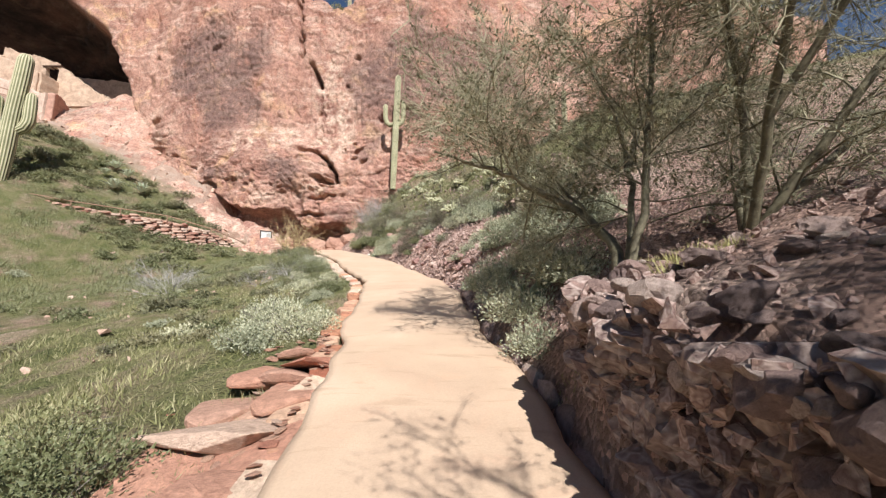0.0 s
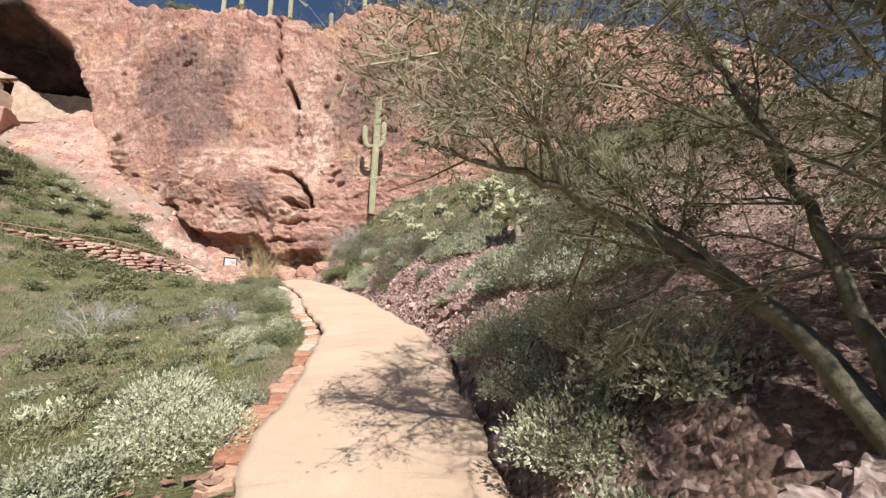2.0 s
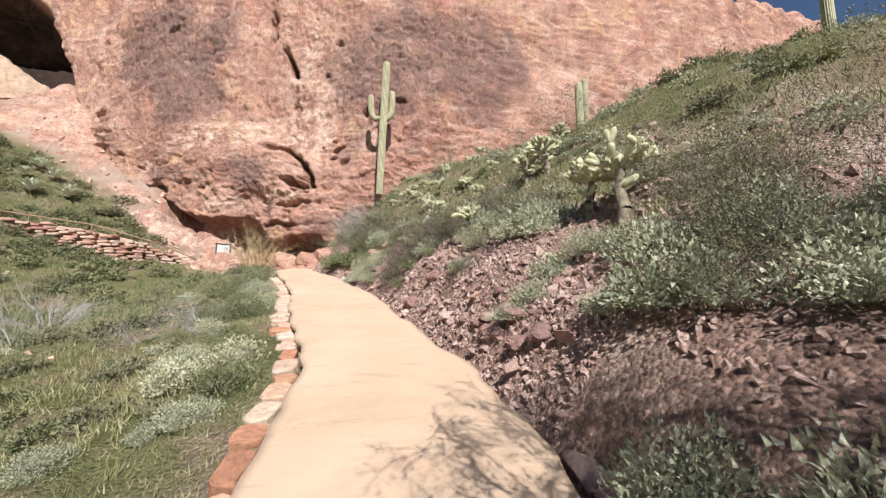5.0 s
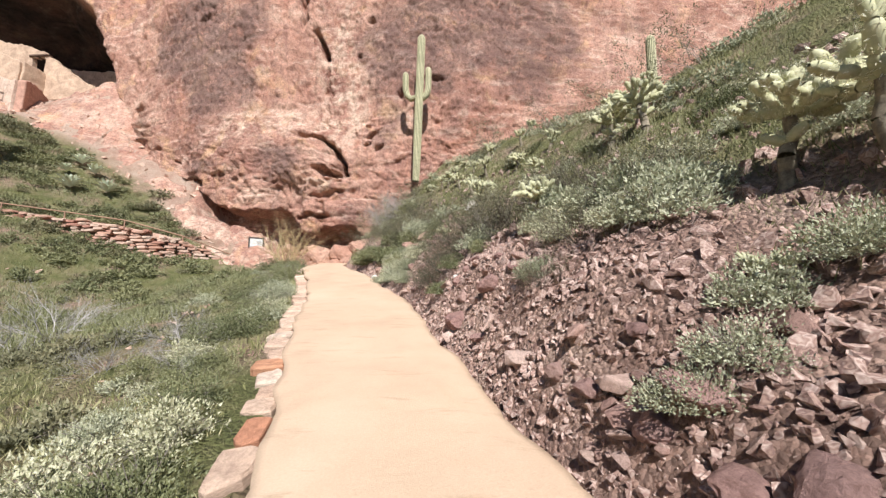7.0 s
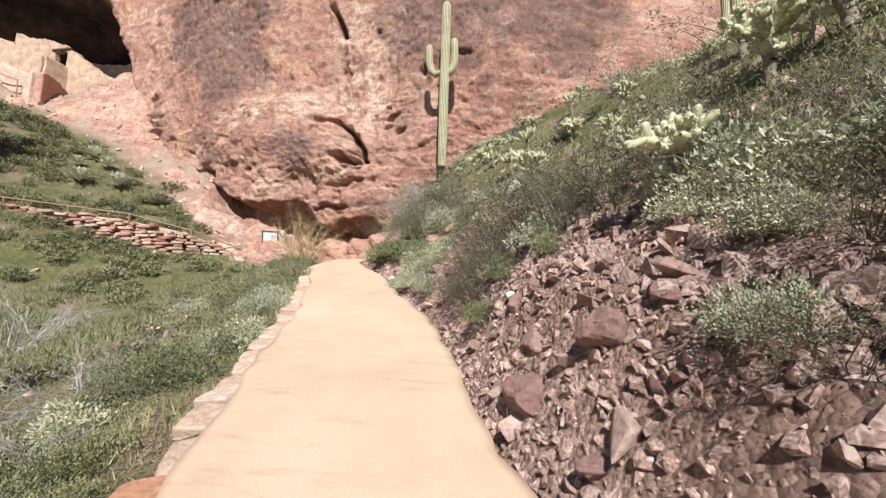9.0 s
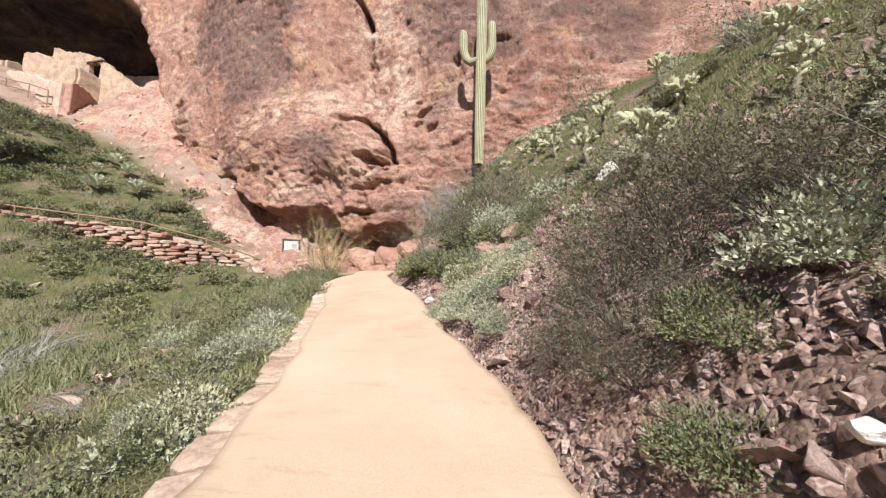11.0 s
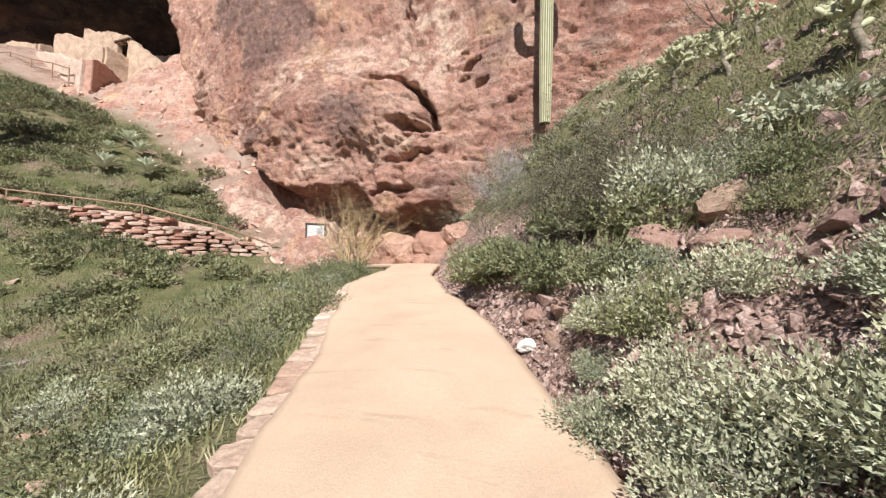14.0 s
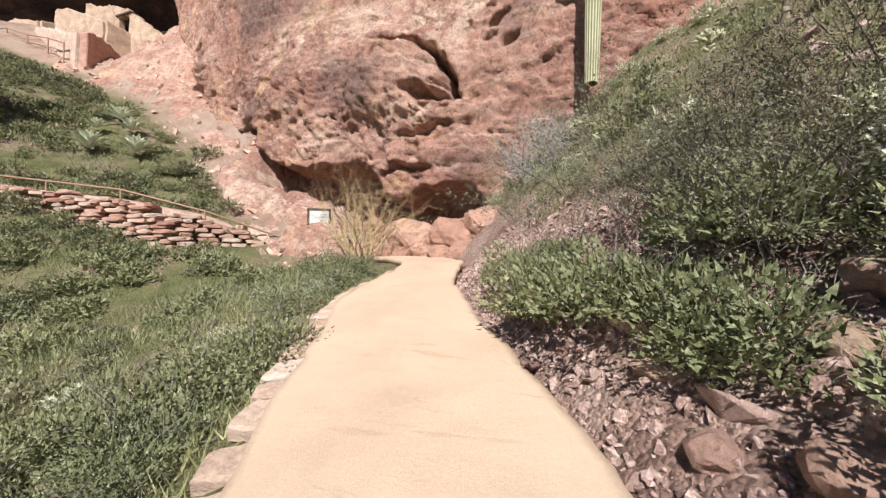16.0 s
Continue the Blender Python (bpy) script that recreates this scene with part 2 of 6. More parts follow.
SIGN_FACE = plain_material("sign_face", (0.50, 0.50, 0.48), (0.64, 0.64, 0.62), 4, 0.35)
SIGN_INK = plain_material("sign_ink", (0.10, 0.10, 0.12), (0.22, 0.22, 0.25), 9, 0.4)
DARK_WOOD = plain_material("dark_wood", (0.06, 0.035, 0.025), (0.16, 0.10, 0.07), 9)

# ---- the lie of the land ----
def lattice(ix, iy, iz):
    h = (ix * 374761393 + iy * 668265263 + iz * 2147483647 + 1442695) & 0xFFFFFFFF
    h = ((h ^ (h >> 13)) * 1274126177) & 0xFFFFFFFF
    h = ((h ^ (h >> 16)) * 2246822519) & 0xFFFFFFFF
    return ((h ^ (h >> 15)) & 0xFFFFFF) / float(0xFFFFFF) * 2 - 1


def smooth_noise(x, y, z=0.0):
    """Value noise from -1 to 1 on arrays."""
    x, y, z = np.broadcast_arrays(np.asarray(x, float), np.asarray(y, float), np.asarray(z, float))
    fx, fy, fz = np.floor(x), np.floor(y), np.floor(z)
    ix, iy, iz = fx.astype(np.int64), fy.astype(np.int64), fz.astype(np.int64)
    u, v, w = x - fx, y - fy, z - fz
    u, v, w = (a * a * (3 - 2 * a) for a in (u, v, w))
    out = 0
    for dx in (0, 1):
        for dy in (0, 1):
            for dz in (0, 1):
                out = out + lattice(ix + dx, iy + dy, iz + dz) * (u if dx else 1 - u) * (v if dy else 1 - v) * (w if dz else 1 - w)
    return out


def rough_noise(x, y, z=0.0, octaves=5, gain=0.5):
    total, amp = 0.0, 1.0
    for i in range(octaves):
        total = total + amp * smooth_noise(x + 17.3 * i, y - 9.1 * i, z + 5.7 * i)
        x, y, z, amp = x * 2.03, y * 2.03, np.asarray(z) * 2.03, amp * gain
    return total


LEFT_Y = [-40, 0, 2.2, 4.4, 5.3, 7.3, 9, 10.3, 12, 13.3, 14.8, 16.4, 18.5, 20.6, 22.2, 24, 26.2, 28, 31, 33.5]
LEFT_X = [-0.85, -0.88, -0.92, -1.13, -1.36, -1.6, -1.87, -2.08, -2.75, -3.3, -3.86, -4.38, -5.27, -6.2, -7.02, -7.9, -8.2, -8.8, -11, -15]
RIGHT_Y = [-40, 0, 2.2, 3.8, 4.6, 6.6, 8.2, 9.1, 10.3, 11.2, 12.5, 13.6, 14.9, 16.5, 18.4, 20, 21.8, 23.3, 25, 26.2, 28, 31, 33.5]
RIGHT_X = [0.9, 0.9, 0.8, 0.72, 0.58, 0.42, 0.38, 0.17, -0.1, -0.44, -0.86, -1.32, -1.62, -2.14, -3.14, -3.77, -4.63, -5.5, -6.4, -6.8, -7.2, -8.6, -10]


def left_edge(y):
    return np.interp(y, LEFT_Y, LEFT_X)


def right_edge(y):
    return np.interp(y, RIGHT_Y, RIGHT_X)


def trail_height(y):
    y = np.asarray(y, float)
    return -0.05 + 0.163 * np.clip(y, -60, 24.5) + 0.12 * np.clip(y - 24.5, 0, 3.5) + 0.03 * np.clip(y - 28, 0, 12)


def fade(v, lo, hi):
    t = np.clip((v - lo) / (hi - lo), 0, 1)
    return t * t * (3 - 2 * t)


def soft_max(a, b, k):
    h = np.clip(0.5 + 0.5 * (a - b) / k, 0, 1)
    return b * (1 - h) + a * h + k * h * (1 - h)


def rock_line(x):
    """Beyond this y the far slope is bare pale rock."""
    return np.interp(x, [-60, -37, -30, -26, -19, -15, -12], [33.5, 34.8, 35.0, 34.5, 31.7, 30.6, 31.5])


def ground_height(x, y):
    """Height of the hillside under the plants; the trail lies in it."""
    x, y = np.broadcast_arrays(np.asarray(x, float), np.asarray(y, float))
    zp = trail_height(y)
    lx, rx = left_edge(y), right_edge(y)
    # downhill side: a shallow hollow, then the far slope up to the ruin
    d = np.clip(lx - x, 0, None)
    hollow = zp - 0.16 * np.minimum(d, 8.5) * np.clip(1.1 - (y - 22) / 12, 0.3, 1) - 0.03 * np.clip(d - 8.5, 0, 30)
    slope = 9.1 - 0.474 * (x + 25.5) + 0.506 * (np.clip(y, -20, 40) - 30.1)
    slope = slope + np.clip(0.5 * (y - rock_line(x)), 0, 1.6) * np.clip((x + 37) / 3, 0, 1)
    slope = slope + fade(-x, 27, 32) * fade(x, -39.5, -36) * np.clip(0.7 * (y - 36.5), 0, 2.6)
    slope = slope - fade(x, -20.8, -18.6) * fade(y, 33.0, 34.0) * np.clip(slope - 6.7, 0, 6)
    slope = np.minimum(slope, 26.0 + 0.02 * np.clip(y - 43, 0, 40))
    bumps = 0.22 * rough_noise(x * 0.35, y * 0.35, 0, 4) + 0.06 * rough_noise(x * 2.1, y * 2.1, 3, 3)
    left = soft_max(hollow, np.where(x < -12, slope, slope - 3 * (x + 12) * 0.2), 1.2) + bumps * np.clip(d * 0.8, 0, 1)
    left = left - 0.05 * np.clip(d * 3, 0, 1)
    # uphill side: a cut bank of rubble, then a steep slope
    e = np.clip(x - rx, 0, None)
    start = np.clip((9.8 - y) / 3.0, 0, 1)
    bank = np.interp(y, [2.2, 4.0, 8, 10, 14, 18, 22, 26, 30], [1.08, 0.75, 0.75, 0.85, 0.95, 0.65, 0.55, 0.7, 0.9])
    wide = np.interp(y, [0, 2.4, 3.6, 8, 11, 30], [0.15, 0.18, 0.8, 0.5, 0.5, 0.9])
    rise = bank * np.clip((e - 0.10) / wide, 0, 1) ** 0.8
    e2 = np.clip(e - wide, 0, None)
    steep = np.interp(y, [-5, 4, 8, 11, 14, 27, 33], [0.48, 0.34, 0.42, 0.66, 0.75, 0.75, 0.95])
    hill = steep * np.minimum(e2, 6.5) + 0.24 * np.clip(e2 - 6.5, 0, 60)
    crag = rough_noise(x * 1.3, y * 1.3, 7, 5, 0.6)
    right = zp + rise + hill + (0.10 * crag + 0.16 * rough_noise(x * 0.5, y * 0.5, 5, 3)) * np.clip(e * 1.5, 0, 1)
    z = np.where(x < lx, left, np.where(x > rx, right, zp - 0.12))
    z = np.where((x >= lx) & (x <= rx), zp - 0.12, z)
    # far off the land levels out
    far = np.clip((np.hypot(x + 8, y - 15) - 70) / 90, 0, 1)
    return z * (1 - far) + far * np.clip(z, -14, 8)


def mesh_object(name, verts, faces, mat, smooth=False, parent=None):
    me = bpy.data.meshes.new(name)
    me.from_pydata([tuple(v) for v in verts] if not isinstance(verts, np.ndarray) else verts.tolist(), [], faces if not isinstance(faces, np.ndarray) else faces.tolist())
    if mat:
        me.materials.append(mat)
    if smooth:
        me.shade_smooth()
    ob = new(name, me)
    if parent:
        ob.parent = parent
    return ob


def grid_faces(nx, ny):
    i = np.arange(nx - 1)[:, None] * ny + np.arange(ny - 1)[None, :]
    i = i.ravel()
    return np.stack([i, i + ny, i + ny + 1, i + 1], 1)


def weights(ob, name, values):
    a = ob.data.attributes.new(name, "FLOAT", "POINT")
    a.data.foreach_set("value", np.asarray(values, np.float32).ravel())


def spread(lo, hi, fine, far_lo, far_hi, grow=1.12):
    core = list(np.arange(lo, hi, fine))
    up, step = [hi], fine
    while up[-1] < far_hi:
        step *= grow
        up.append(up[-1] + step)
    down, step = [lo - fine], fine
    while down[-1] > far_lo:
        step *= grow
        down.append(down[-1] - step)
    return np.array(down[::-1] + core + up)


gx, gy = spread(-7.5, 3.5, 0.17, -1500, 1500, 1.09), spread(0.0, 29.0, 0.20, -1500, 1500, 1.11)
GX, GY = np.meshgrid(gx, gy, indexing="ij")
GZ = ground_height(GX, GY)
ground = mesh_object("ground", np.stack([GX, GY, GZ], -1).reshape(-1, 3), grid_faces(len(gx), len(gy)), SOIL, True)
tagged(ground, "desert hillside of reddish soil and stones with low green growth", "hillside", kind="structure")


def at_ground(x, y, sink=0.0):
    """Height of the ground sheet itself at one place."""
    i = min(max(int(np.searchsorted(gx, x)) - 1, 0), len(gx) - 2)
    j = min(max(int(np.searchsorted(gy, y)) - 1, 0), len(gy) - 2)
    u, v = (x - gx[i]) / (gx[i + 1] - gx[i]), (y - gy[j]) / (gy[j + 1] - gy[j])
    return float((GZ[i, j] * (1 - u) + GZ[i + 1, j] * u) * (1 - v) + (GZ[i, j + 1] * (1 - u) + GZ[i + 1, j + 1] * u) * v) - sink


side = left_edge(GY) - GX
ramp_line = GY - rock_line(GX) + 0.5 * rough_noise(GX * 0.6, GY * 0.6)
rock_share = fade(ramp_line, -0.4, 0.5) * (GX < -11)
weights(ground, "rock", rock_share)
weights(ground, "green", np.where(side > 0, 1.0, 0.95 * fade(GX - right_edge(GY) + 0.4 * rough_noise(GX, GY), 1.5, 3.0) * fade(GY, 9, 12)))

# the trail: a slab with slightly wandering edges
ty = np.arange(-14, 33.5, 0.12)
tu = np.linspace(0, 1, 25)
TY, TU = np.meshgrid(ty, tu, indexing="ij")
wobble_l, wobble_r = 0.05 * rough_noise(TY * 1.9, 2.0, 0, 4), 0.05 * rough_noise(TY * 2.3, 9.0, 0, 4)
TX = (left_edge(TY) + wobble_l + 0.05) * (1 - TU) + (right_edge(TY) - 0.03 + wobble_r) * TU
TZ = trail_height(TY) + 0.012 * rough_noise(TX * 1.1, TY * 1.1, 0, 3) - 0.03 * (np.abs(TU - 0.5) * 2) ** 6
trail = mesh_object("path", np.stack([TX, TY, TZ], -1).reshape(-1, 3), grid_faces(len(ty), len(tu)), TRAIL, True)
thick = trail.modifiers.new("slab", "SOLIDIFY")
thick.thickness, thick.offset = 0.16, -1
tagged(trail, "pale tan sloping concrete footpath, sunlit and lightly stained", "footpath", kind="structure")


# ---- the cliff ----
def blob(x, z, cx, cz, rx, rz):
    return np.exp(-(((x - cx) / rx) ** 2 + ((z - cz) / rz) ** 2))


def block_noise(x, z, seed):
    """Angular blocks: each cell's own offset (-1 to 1), and the distance to the joint beside it."""
    fx, fz = np.floor(x).astype(np.int64), np.floor(z).astype(np.int64)
    best, second, own = np.full(x.shape, 9.0), np.full(x.shape, 9.0), np.zeros(x.shape)
    for dx in (-1, 0, 1):
        for dz in (-1, 0, 1):
            ix, iz = fx + dx, fz + dz
            px = ix + 0.5 + 0.42 * lattice(ix, iz, np.int64(seed))
            pz = iz + 0.5 + 0.42 * lattice(ix, iz, np.int64(seed + 1))
            d = np.hypot(x - px, z - pz)
            near = d < best
            second = np.where(near, best, np.minimum(second, d))
            own = np.where(near, lattice(ix, iz, np.int64(seed + 2)), own)
            best = np.minimum(best, d)
    return own, second - best


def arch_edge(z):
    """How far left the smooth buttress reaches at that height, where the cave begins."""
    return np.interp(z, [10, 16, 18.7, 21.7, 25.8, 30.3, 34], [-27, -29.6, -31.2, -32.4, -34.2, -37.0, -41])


# hollows in the rock: centre, half width, height to width, fall along x, depth
HOLLOWS = ((-21.3, 11.35, 1.0, 0.42, -0.25, 1.6), (-18.7, 11.35, 0.34, 0.75, 0, 0.8), (-19.4, 11.6, 0.3, 0.5, 0, 0.5), (-15.4, 10.85, 0.5, 0.2, -0.28, 0.3),
           (-17.5, 11.1, 0.3, 0.5, 0, 0.5), (-8.0, 15.0, 0.3, 0.5, -0.5, 0.6), (-7.5, 14.3, 0.5, 0.3, 0.5, 0.6), (-7.0, 13.4, 0.42, 0.4, 0.4, 0.6), (-8.0, 13.6, 0.25, 0.5, 0.5, 0.6),
           (-8.9, 14.4, 0.22, 0.8, 0, 0.5), (-28.9, 18.6, 0.75, 0.5, 0, 1.0), (-25.6, 14.3, 0.6, 0.3, -0.2, 0.7), (-23.6, 13.2, 0.5, 0.35, -0.3, 0.6), (-3, 18.4, 0.4, 0.5, 0, 0.6), (3.5, 17, 0.4, 0.5, 0, 0.6),
           (-10.9, 20.1, 0.14, 2.0, 0, 0.6), (-9.0, 21.0, 0.22, 0.8, 0, 0.5), (-8.3, 24.0, 0.35, 0.6, 0, 0.6), (-29.9, 26.0, 0.3, 0.8, 0, 0.6), (-22.5, 25.3, 0.35, 0.6, 0.4, 0.6), (-5.5, 17.3, 0.3, 1.2, 0, 0.6), (-11.2, 8.1, 1.5, 0.12, 0, 0.8), (-10.2, 9.7, 1.2, 0.13, 0.12, 0.7))


def cliff_face(x, z):
    """The depth (y) of the rock face."""
    y = np.interp(x, [-150, -110, -75, -45, -31, -26, -22, -17, -13.5, -11, -8, -4, 0, 10, 30, 60], [-40, 10, 36, 40, 38.6, 36.6, 34.9, 33.7, 33.6, 34.2, 34.3, 34.0, 34.6, 37.0, 43, 56])
    y = y + fade(z, 12.5, 17) * np.interp(x, [-24, -18, -13, -9, -6], [0.2, 1.1, 1.7, 0.9, 0.2]) + 0.05 * np.clip(z - 16, 0, 20)
    warp_x, warp_z = 0.24 * rough_noise(x * 1.1, z * 1.1, 4.0, 5, 0.6), 0.24 * rough_noise(x * 1.1, z * 1.1, 14.0, 5, 0.6)
    # a blunt nose of rock, parted from the wall by a deep arched crack
    dx, dz = x + 13.0 + warp_x, z - 11.2 + warp_z
    arc = np.hypot(dx / 3.2, dz / 3.1)
    turn = np.arctan2(dz, dx)
    above = fade(z + warp_z, 9.9, 11.5)
    y = y - 1.0 * fade(1.0 - arc, -0.04, 0.30) * above * fade(dx, -2.4, 0.4)
    cleft = fade(arc, 0.965, 1.0) * fade(1.0 - arc, -0.16, -0.05) * fade(turn, -0.05, 0.06) * fade(-turn, -1.9, -1.15)
    y = y + 1.9 * cleft
    # the hollow under the nose and the ledge below it
    y = y + 1.7 * fade(0.42 - np.abs(z + warp_z - 11.3), 0, 0.22) * fade(x + warp_x, -11.7, -10.7) * fade(-x, 9.7, 10.0)
    y = y - 0.9 * fade(10.95 - z + warp_z, 0, 0.25) * fade(2.1 - np.abs(x + 10.4 + warp_x), 0, 0.8)
    y = y - 0.6 * fade(9.3 - z + warp_z, 0, 0.3) * fade(2.3 - np.abs(x + 10.0 + warp_x), 0, 0.7)
    # undercut foot
    brow = np.interp(x, [-24, -22.2, -21, -18.9, -17.6, -14.7, -13.3, -12.3, -11, -10.4, -8.6, -7.8], [12.2, 11.6, 10.9, 9.35, 9.0, 8.85, 8.6, 6.9, 6.9, 7.5, 7.3, 6.2]) + 0.18 * rough_noise(x * 1.1, 1.0, 0, 4)
    y = y + 2.6 * fade(brow - z, -0.04, 0.3) * fade(x, -24, -22) * fade(-x, 7.2, 8.6)
    # slots and cracks
    y = y + 2.0 * fade(0.30 - np.abs(x + 12.2 + 0.35 * (z - 22.4) + 0.5 * warp_x), 0, 0.2) * fade(1.55 - np.abs(z - 22.4), 0, 0.7)
    y = y + 0.9 * np.exp(-((x + 13.7 + warp_x + 0.1 * (z - 25)) / 0.16) ** 2) * fade(z, 23.2, 24.2)
    y = y + 0.5 * np.exp(-((x + 11.5 + 1.6 * warp_x + 0.12 * (z - 18)) / 0.12) ** 2) * fade(z, 14.6, 16) * fade(-z, -21, -19)
    # hollows weathered into the face
    for cx, cz, r, h, fall, deep in HOLLOWS:
        q = np.hypot((x - cx + warp_x) / r, (z - cz - fall * (x - cx) + 0.7 * warp_z) / (r * h))
        y = y + deep * fade(1.15 - q, 0, 0.55)
    y = y - 0.30 * rough_noise(x * 0.22, z * 0.16, 4.0, 3) - 0.10 * rough_noise(x * 0.9, z * 0.75, 1.0, 3)
    # ragged ribs and broken ledges
    sharp = np.abs(rough_noise(x * 0.8, z * 1.1, 9.0, 5, 0.6))
    y = y + 0.16 * np.clip(0.22 - sharp, 0, 1) / 0.22 * fade(rough_noise(x * 0.25, z * 0.25, 11.0, 2), -0.1, 0.4)
    rills = np.abs(rough_noise(x * 1.5, z * 0.3, 19.0, 4, 0.55))
    y = y + 0.24 * np.clip(0.25 - rills, 0, 1) / 0.25 * fade(z, 13.5, 16) * (0.35 + 0.65 * fade(rough_noise(x * 0.2, z * 0.2, 31.0, 2), -0.2, 0.3))
    low = fade(13.5 - z, -1.0, 2.0)
    wx, wz = x + 0.5 * rough_noise(x * 0.5, z * 0.5, 21.0, 3), z + 0.5 * rough_noise(x * 0.5, z * 0.5, 25.0, 3)
    for kx, kz, size, crack, seed, up in ((0.42, 0.75, 0.11, 0.10, 40, 0.3), (1.1, 1.7, 0.09, 0.08, 50, 0.5), (2.9, 3.6, 0.055, 0.05, 60, 1.0), (4.6, 5.2, 0.04, 0.03, 70, 1.2)):
        own, joint = block_noise(wx * kx, wz * kz, seed)
        y = y - (up + (1 - up) * low) * (size * own - crack * np.exp(-joint / 0.07))
    bed = z * 1.05 + 1.0 * rough_noise(x * 0.16, z * 0.25, 8.0, 3) + 0.25 * rough_noise(x * 0.9, z * 0.9, 3.0, 3)
    saw = bed - np.floor(bed)
    share = 0.06 + 0.06 * low + 0.40 * fade(-25.0 - x, 0, 3) * fade(20 - z, 0, 3)
    y = y - share * (np.clip(saw / 0.85, 0, 1) ** 1.5 - np.clip((saw - 0.85) / 0.15, 0, 1)) * np.clip(0.4 + 1.1 * smooth_noise(x * 0.6, np.floor(bed), 2.0), 0, 1.4)
    # the cave
    inside = fade(arch_edge(z) - x + 0.4 * rough_noise(x * 0.2, z * 0.4, 3.0), 0.0, 0.7)
    roof = np.interp(x, [-110, -75, -55, -45, -38, -31], [20, 34, 36, 35, 32.5, 22.5])
    depth = np.clip((roof - z) * 1.9, 0, 22) + 0.9 * rough_noise(x * 0.12, z * 0.6, 6.0, 4)
    return y + inside * depth


cx_, cz_ = np.concatenate([np.arange(-150, -74, 3.0), np.arange(-74, -36, 0.5), np.arange(-36, 3, 0.112), np.arange(3, 60, 0.5)]), np.concatenate([np.arange(2.5, 5.5, 0.3), np.arange(5.5, 16, 0.092), np.arange(16, 31.0, 0.15)])
CXX, CZZ = np.meshgrid(cx_, cz_, indexing="ij")
top = np.interp(CXX[:, 0], [-150, -74, -40, -24, -13.5, -10, -8, -2, 10, 60], [46, 46, 40, 31.0, 30.2, 29.4, 31.3, 31.0, 33, 44]) + 0.7 * rough_noise(cx_ * 0.5, 0.0, 2.0, 4)
CZZ = 2.5 + (CZZ - 2.5) * ((top[:, None] - 2.5) / (cz_[-1] - 2.5))
CYY = cliff_face(CXX, CZZ)
over = [0.5, 1.2, 2.2, 3.5, 5, 7, 10, 14, 20, 30, 45]
CX2 = np.concatenate([CXX] + [CXX[:, -1:]] * len(over), 1)
CY2 = np.concatenate([CYY] + [CYY[:, -1:] + o for o in over], 1)
CZ2 = np.concatenate([CZZ] + [CZZ[:, -1:] + 0.3 + 0.30 * o + 0.35 * rough_noise(CX2[:, :1] * 0.4, o * 1.0) for o in over], 1)
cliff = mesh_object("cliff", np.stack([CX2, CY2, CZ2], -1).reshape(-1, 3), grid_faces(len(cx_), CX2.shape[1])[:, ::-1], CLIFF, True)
tagged(cliff, "tall pinkish-red rock cliff with a dark overhanging cave", "cliff", kind="structure")
stain = np.clip(blob(CX2, CZ2, -20.0, 21.0, 4.2, 5.5) + 0.8 * blob(CX2, CZ2, -25, 24.5, 4, 3.5) + 0.8 * blob(CX2, CZ2, -5, 22, 4, 5) + 0.7 * blob(CX2, CZ2, 3, 22, 8, 6)
                + 0.75 * blob(CX2, CZ2, -14.2, 12.3, 2.4, 1.4) + 0.9 * blob(CX2, CZ2, -20.6, 12.4, 2.2, 0.7) + 0.5 * blob(CX2, CZ2, -8.5, 8.3, 1.6, 1.2), 0, 1)
# painted cave shade: all rock left of the arch edge goes dark
weights(cliff, "cave_shade", fade(arch_edge(CZ2) - CX2, 0.2, 1.6))
weights(cliff, "varnish", fade(stain + 0.30 * rough_noise(CX2 * 0.45, CZ2 * 0.28, 12.0, 4, 0.6), 0.22, 0.75))
bleached = np.clip(blob(CX2, CZ2, -10.6, 22, 2.0, 6) + blob(CX2, CZ2, -16.5, 15.6, 3.5, 1.5) + 0.9 * blob(CX2, CZ2, -10.4, 15.3, 1.8, 2.4) + 0.7 * fade(-CX2, 24, 28.5) * fade(CX2 - arch_edge(CZ2), -0.3, 0.3) * fade(22 - CZ2, 0, 4)
                   + 0.9 * blob(CX2, CZ2, -10.5, 10.4, 1.6, 0.7) + 0.6 * blob(CX2, CZ2, -16, 9.8, 3, 0.7) + 0.6 * blob(CX2, CZ2, -9.0, 18, 1.2, 3), 0, 1)
weights(cliff, "pale", bleached)

# the bare rock of the ramp under the cliff, in broken ledges
rx_, ry_ = np.arange(-41.0, -13.0, 0.16), np.arange(29.5, 41.5, 0.16)
RX, RY = np.meshgrid(rx_, ry_, indexing="ij")
share = fade(RY - rock_line(RX) + 0.45 * rough_noise(RX * 0.9, RY * 0.9, 0, 4), -0.5, 0.5)
own_big, joint_big = block_noise(RX * 0.45 + 0.3 * rough_noise(RX * 0.5, RY * 0.5, 2, 2), RY * 0.8 + 0.3 * rough_noise(RX * 0.5, RY * 0.5, 6, 2), 80)
own_small, joint_small = block_noise(RX * 1.3, RY * 1.7, 90)
lumps = 0.26 * own_big - 0.22 * np.exp(-joint_big / 0.08) + 0.12 * own_small - 0.10 * np.exp(-joint_small / 0.09) + 0.10 * rough_noise(RX * 1.4, RY * 1.4, 3, 4, 0.6)
RZ = ground_height(RX, RY) + 0.12 + lumps * (0.3 + 0.7 * fade(share, 0.4, 1)) - 0.9 * (1 - share)
ramp = mesh_object("rock_ramp", np.stack([RX, RY, RZ], -1).reshape(-1, 3), grid_faces(len(rx_), len(ry_)), CLIFF, True)
